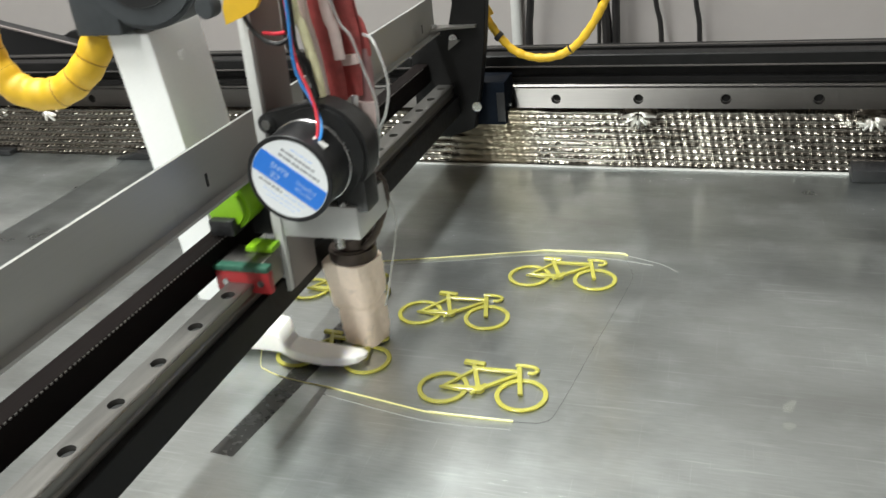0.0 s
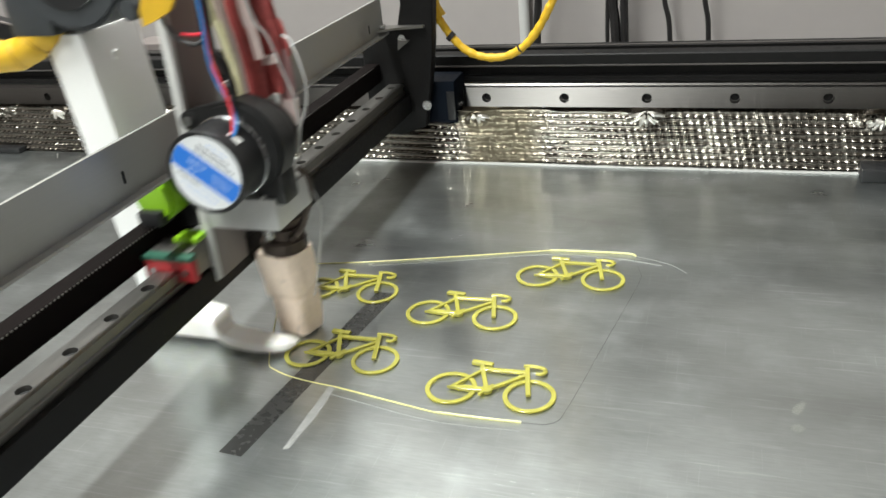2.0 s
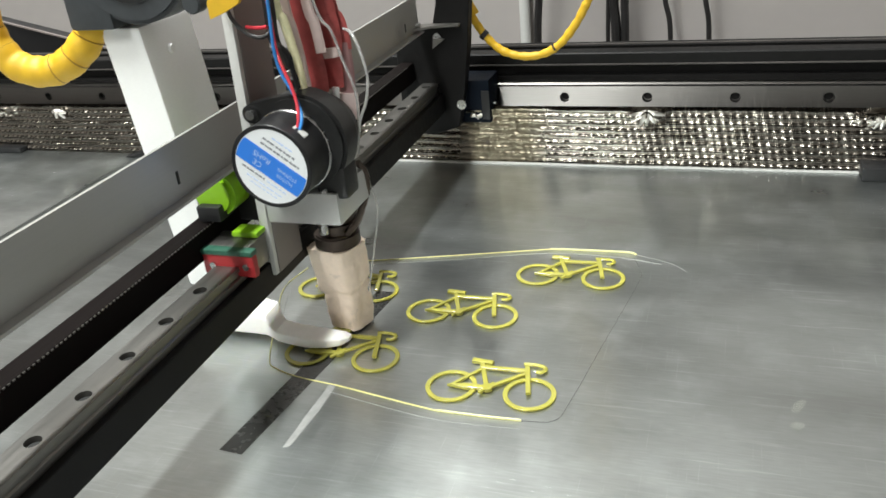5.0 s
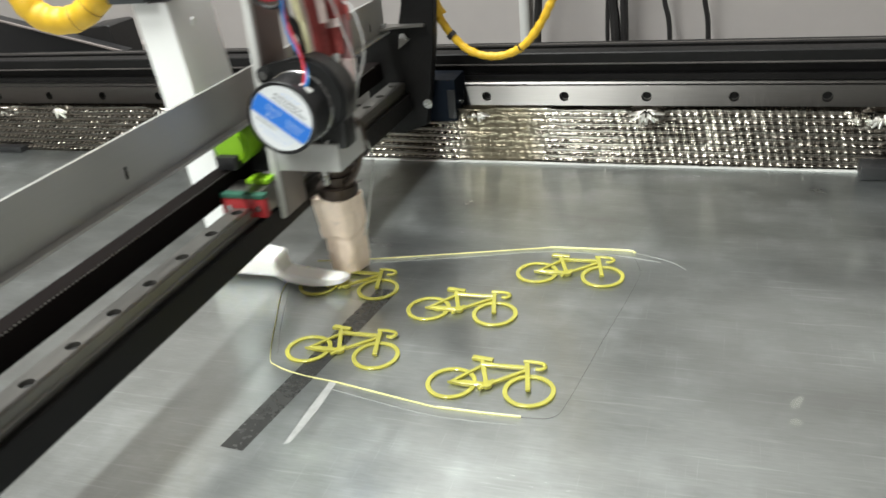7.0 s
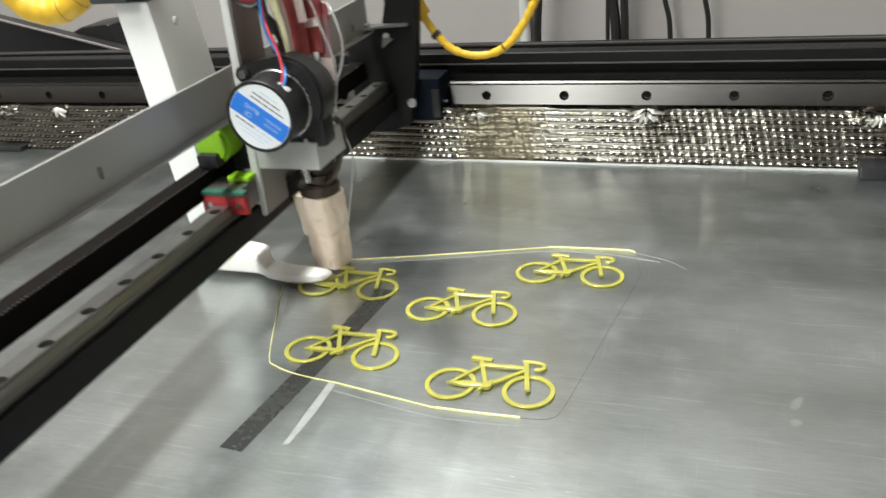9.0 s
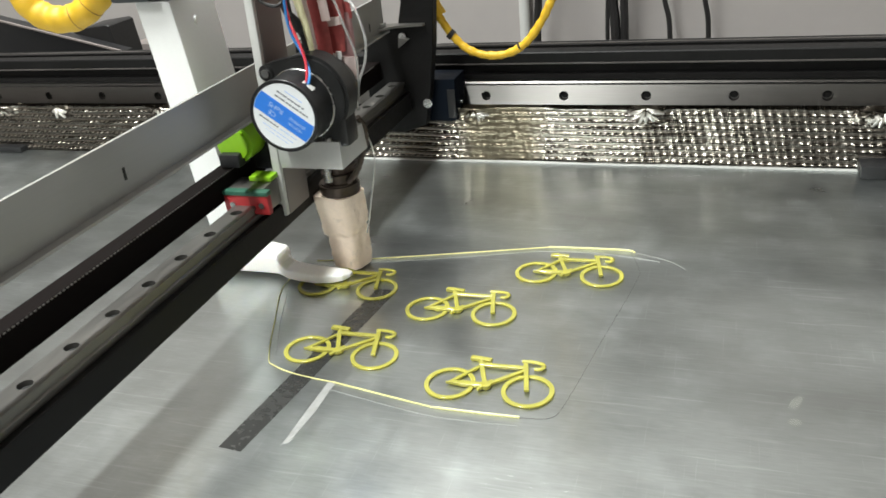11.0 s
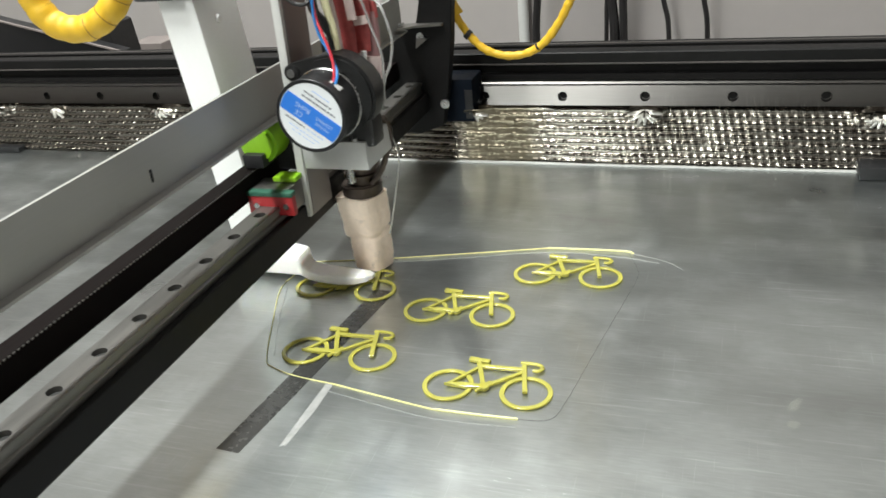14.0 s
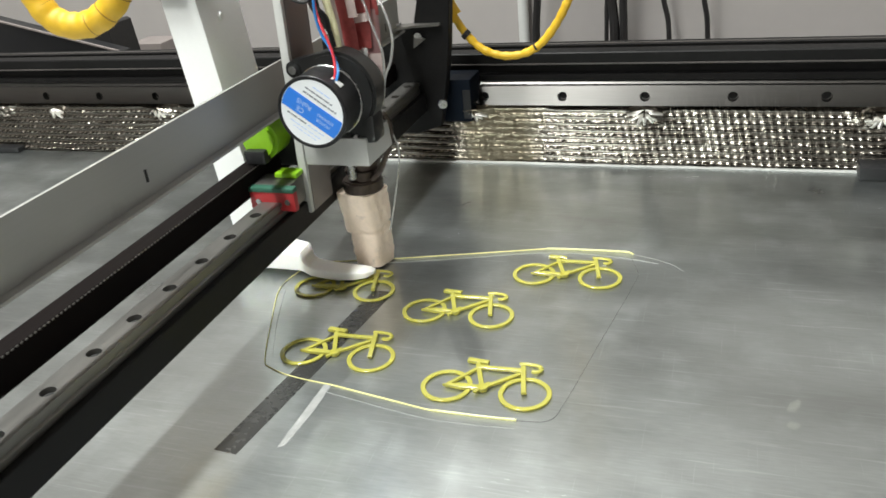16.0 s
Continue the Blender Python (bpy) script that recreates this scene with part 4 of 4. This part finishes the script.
part("clear_tube", tube([(0.0307, 0.045, 0.215), (0.0372, 0.045, 0.1711), (0.0426, 0.046, 0.16), (0.0457, 0.047, 0.1468), (0.049, 0.048, 0.1336), (0.0481, 0.05, 0.1218), (0.0464, 0.05, 0.112), (0.0452, 0.05, 0.1024)], 0.0007, 8, 6), CLEAR, head, "thin clear plastic tube")
part("clear_tube", tube([(0.0438, 0.056, 0.1587), (0.0495, 0.052, 0.157), (0.0538, 0.05, 0.1469), (0.0548, 0.05, 0.1376), (0.0525, 0.05, 0.1272), (0.0484, 0.05, 0.1186), (0.0462, 0.05, 0.1086)], 0.0007, 8, 6), CLEAR, head, "thin clear plastic tube")
part("clear_tube", tube([(0.0452, 0.053, 0.093), (0.0485, 0.055, 0.0764), (0.0470, 0.055, 0.064), (0.0441, 0.055, 0.0522), (0.0400, 0.055, 0.036), (0.0371, 0.055, 0.0264)], 0.0005, 8, 6), CLEAR, head, "thin clear plastic tube")
part("heater_cable", tube([(0.0450, 0.048, 0.099), (0.0465, 0.051, 0.0930), (0.0458, 0.052, 0.0840), (0.0415, 0.052, 0.0730), (0.0370, 0.053, 0.0650), (0.0300, 0.056, 0.0580)], 0.0017, 10, 6, wobble=lambda v: 1 + 0.12 * math.sin(v * 120)), BRONZE, head, "dark ribbed heater cable")

hose = empty("cable_hose", "thick yellow spiral-wrapped cable hose hanging in a loop", "cable hose")
loop = [(-0.130, 0.030, 0.30), (-0.120, 0.030, 0.20), (-0.1205, 0.030, 0.1720), (-0.1190, 0.030, 0.1560), (-0.1110, 0.031, 0.1440), (-0.0980, 0.033, 0.1400), (-0.0855, 0.036, 0.1430), (-0.0740, 0.040, 0.1530), (-0.0670, 0.044, 0.167), (-0.0630, 0.047, 0.186), (-0.061, 0.05, 0.23)]
part("sleeve", tube(loop, 0.0074, 16, 14, wobble=lambda v: 1 + 0.035 * math.sin(v * 95)), YELLOW_WRAP, hose)
for k in range(3, 70, 6):
    line = curve_points(loop, 8)
    a, b = line[k], line[k + 1]
    d = (b - a).normalized()
    part("wrap_seam", tube([a - d * 0.0002, a + d * 0.0002], 0.00752, 16, straight=True), material("wrap_seam", (0.30, 0.15, 0.01), 0.5) if k == 3 else bpy.data.materials["wrap_seam"], hose)

# seconds, gantry x, head y
HEAD = [
    (0, -0.0117, -0.3293),
    (0.1, -0.0131, -0.3249),
    (0.2, -0.0174, -0.3388),
    (0.3, -0.0001, -0.3348),
    (0.4, -0.0109, -0.3212),
    (0.5, -0.0120, -0.3251),
    (0.6, -0.0142, -0.3272),
    (0.7, -0.0185, -0.3230),
    (0.8, -0.0127, -0.3398),
    (0.9, -0.0029, -0.3276),
    (1, -0.0125, -0.3210),
    (1.1, -0.0130, -0.3279),
    (1.2, -0.0165, -0.3161),
    (1.3, -0.0169, -0.3145),
    (1.4, -0.0248, -0.3143),
    (1.5, -0.0391, -0.3095),
    (1.6, -0.0362, -0.3075),
    (1.7, -0.0438, -0.3072),
    (1.8, -0.0408, -0.3094),
    (1.9, -0.0435, -0.3199),
    (2, -0.0566, -0.3251),
    (2.1, -0.0496, -0.3414),
    (2.2, -0.0365, -0.3325),
    (2.3, -0.0311, -0.3341),
    (2.4, -0.0258, -0.3258),
    (2.5, -0.0159, -0.3178),
    (2.6, -0.0195, -0.3218),
    (2.7, -0.0148, -0.3411),
    (2.8, 0.0007, -0.3328),
    (2.9, -0.0127, -0.3210),
    (3, -0.0170, -0.3114),
    (3.1, -0.0090, -0.3131),
    (3.2, -0.0083, -0.3103),
    (3.3, -0.0187, -0.3081),
    (3.4, -0.0193, -0.3093),
    (3.5, -0.0304, -0.3133),
    (3.6, -0.0380, -0.3097),
    (3.7, -0.0353, -0.3084),
    (3.8, -0.0444, -0.3090),
    (3.9, -0.0418, -0.3098),
    (4, -0.0426, -0.3209),
    (4.1, -0.0583, -0.3270),
    (4.2, -0.0491, -0.3437),
    (4.6, -0.0400, -0.3250),
    (5, -0.0300, -0.3180),
    (5.4, -0.0450, -0.3000),
    (5.8, -0.0580, -0.2830),
    (6.1, -0.0600, -0.2700),
    (6.3, -0.0579, -0.2640),
    (6.4, -0.0475, -0.2573),
    (6.5, -0.0453, -0.2493),
    (6.6, -0.0627, -0.2512),
    (6.7, -0.0586, -0.2607),
    (6.8, -0.0450, -0.2539),
    (6.9, -0.0488, -0.2529),
    (7, -0.0563, -0.2600),
    (7.1, -0.0591, -0.2649),
    (7.2, -0.0551, -0.2670),
    (7.3, -0.0587, -0.2654),
    (7.4, -0.0562, -0.2662),
    (7.5, -0.0586, -0.2659),
    (7.6, -0.0585, -0.2635),
    (7.7, -0.0628, -0.2519),
    (7.8, -0.0664, -0.2589),
    (7.9, -0.0622, -0.2628),
    (8, -0.0613, -0.2577),
    (8.1, -0.0636, -0.2524),
    (8.2, -0.0641, -0.2605),
    (8.3, -0.0610, -0.2617),
    (8.4, -0.0653, -0.2511),
    (8.5, -0.0693, -0.2567),
    (8.6, -0.0708, -0.2648),
    (8.7, -0.0643, -0.2635),
    (8.8, -0.0694, -0.2612),
    (8.9, -0.0652, -0.2652),
    (9, -0.0687, -0.2576),
    (9.1, -0.0787, -0.2552),
    (9.2, -0.0798, -0.2772),
    (9.6, -0.0660, -0.2620),
    (10, -0.0600, -0.2550),
    (10.5, -0.0660, -0.2620),
    (10.9, -0.0580, -0.2560),
    (11.3, -0.0441, -0.2621),
    (11.4, -0.0356, -0.2755),
    (11.5, -0.0289, -0.2617),
    (11.6, -0.0377, -0.2583),
    (11.7, -0.0362, -0.2661),
    (11.8, -0.0413, -0.2508),
    (11.9, -0.0424, -0.2496),
    (12, -0.0442, -0.2498),
    (12.1, -0.0626, -0.2517),
    (12.2, -0.0613, -0.2449),
    (12.3, -0.0671, -0.2452),
    (12.4, -0.0648, -0.2467),
    (12.5, -0.0649, -0.2585),
    (12.6, -0.0781, -0.2589),
    (12.7, -0.0807, -0.2739),
    (12.8, -0.0645, -0.2676),
    (12.9, -0.0596, -0.2668),
    (13, -0.0547, -0.2609),
    (13.1, -0.0415, -0.2526),
    (13.2, -0.0435, -0.2513),
    (13.3, -0.0450, -0.2729),
    (13.4, -0.0269, -0.2710),
    (13.5, -0.0343, -0.2600),
    (13.6, -0.0424, -0.2471),
    (13.7, -0.0349, -0.2471),
    (13.8, -0.0333, -0.2525),
    (13.9, -0.0440, -0.2420),
    (14, -0.0409, -0.2548),
    (14.1, -0.0599, -0.2478),
    (14.2, -0.0640, -0.2437),
    (14.3, -0.0617, -0.2449),
    (14.4, -0.0699, -0.2450),
    (14.5, -0.0623, -0.2556),
    (14.6, -0.0693, -0.2558),
    (14.7, -0.0847, -0.2655),
    (14.8, -0.0718, -0.2788),
    (14.9, -0.0609, -0.2673),
    (15, -0.0515, -0.2706),
    (15.1, -0.0430, -0.2564),
    (15.2, -0.0416, -0.2564),
    (15.3, -0.0461, -0.2729),
    (15.4, -0.0265, -0.2768),
    (15.5, -0.0304, -0.2591),
    (15.6, -0.0420, -0.2485),
    (15.7, -0.0345, -0.2484),
    (15.8, -0.0371, -0.2499),
    (16, -0.0423, -0.2489),
]


def motions():
    walk(gantry, [(t, pose(x, 0, 0)) for t, x, y in HEAD])
    walk(head, [(t, pose(x, y, 0)) for t, x, y in HEAD])
    walk(hose, [(t, pose(0.5503 * x - 0.3518 * y - 0.1322, y, -0.3834 * x + 0.0244 * y + 0.0032)) for t, x, y in HEAD])
    walk(cable_r, [(t, pose(x * 0.95 - 0.003, 0, 0)) for t, x, y in HEAD])


motions()
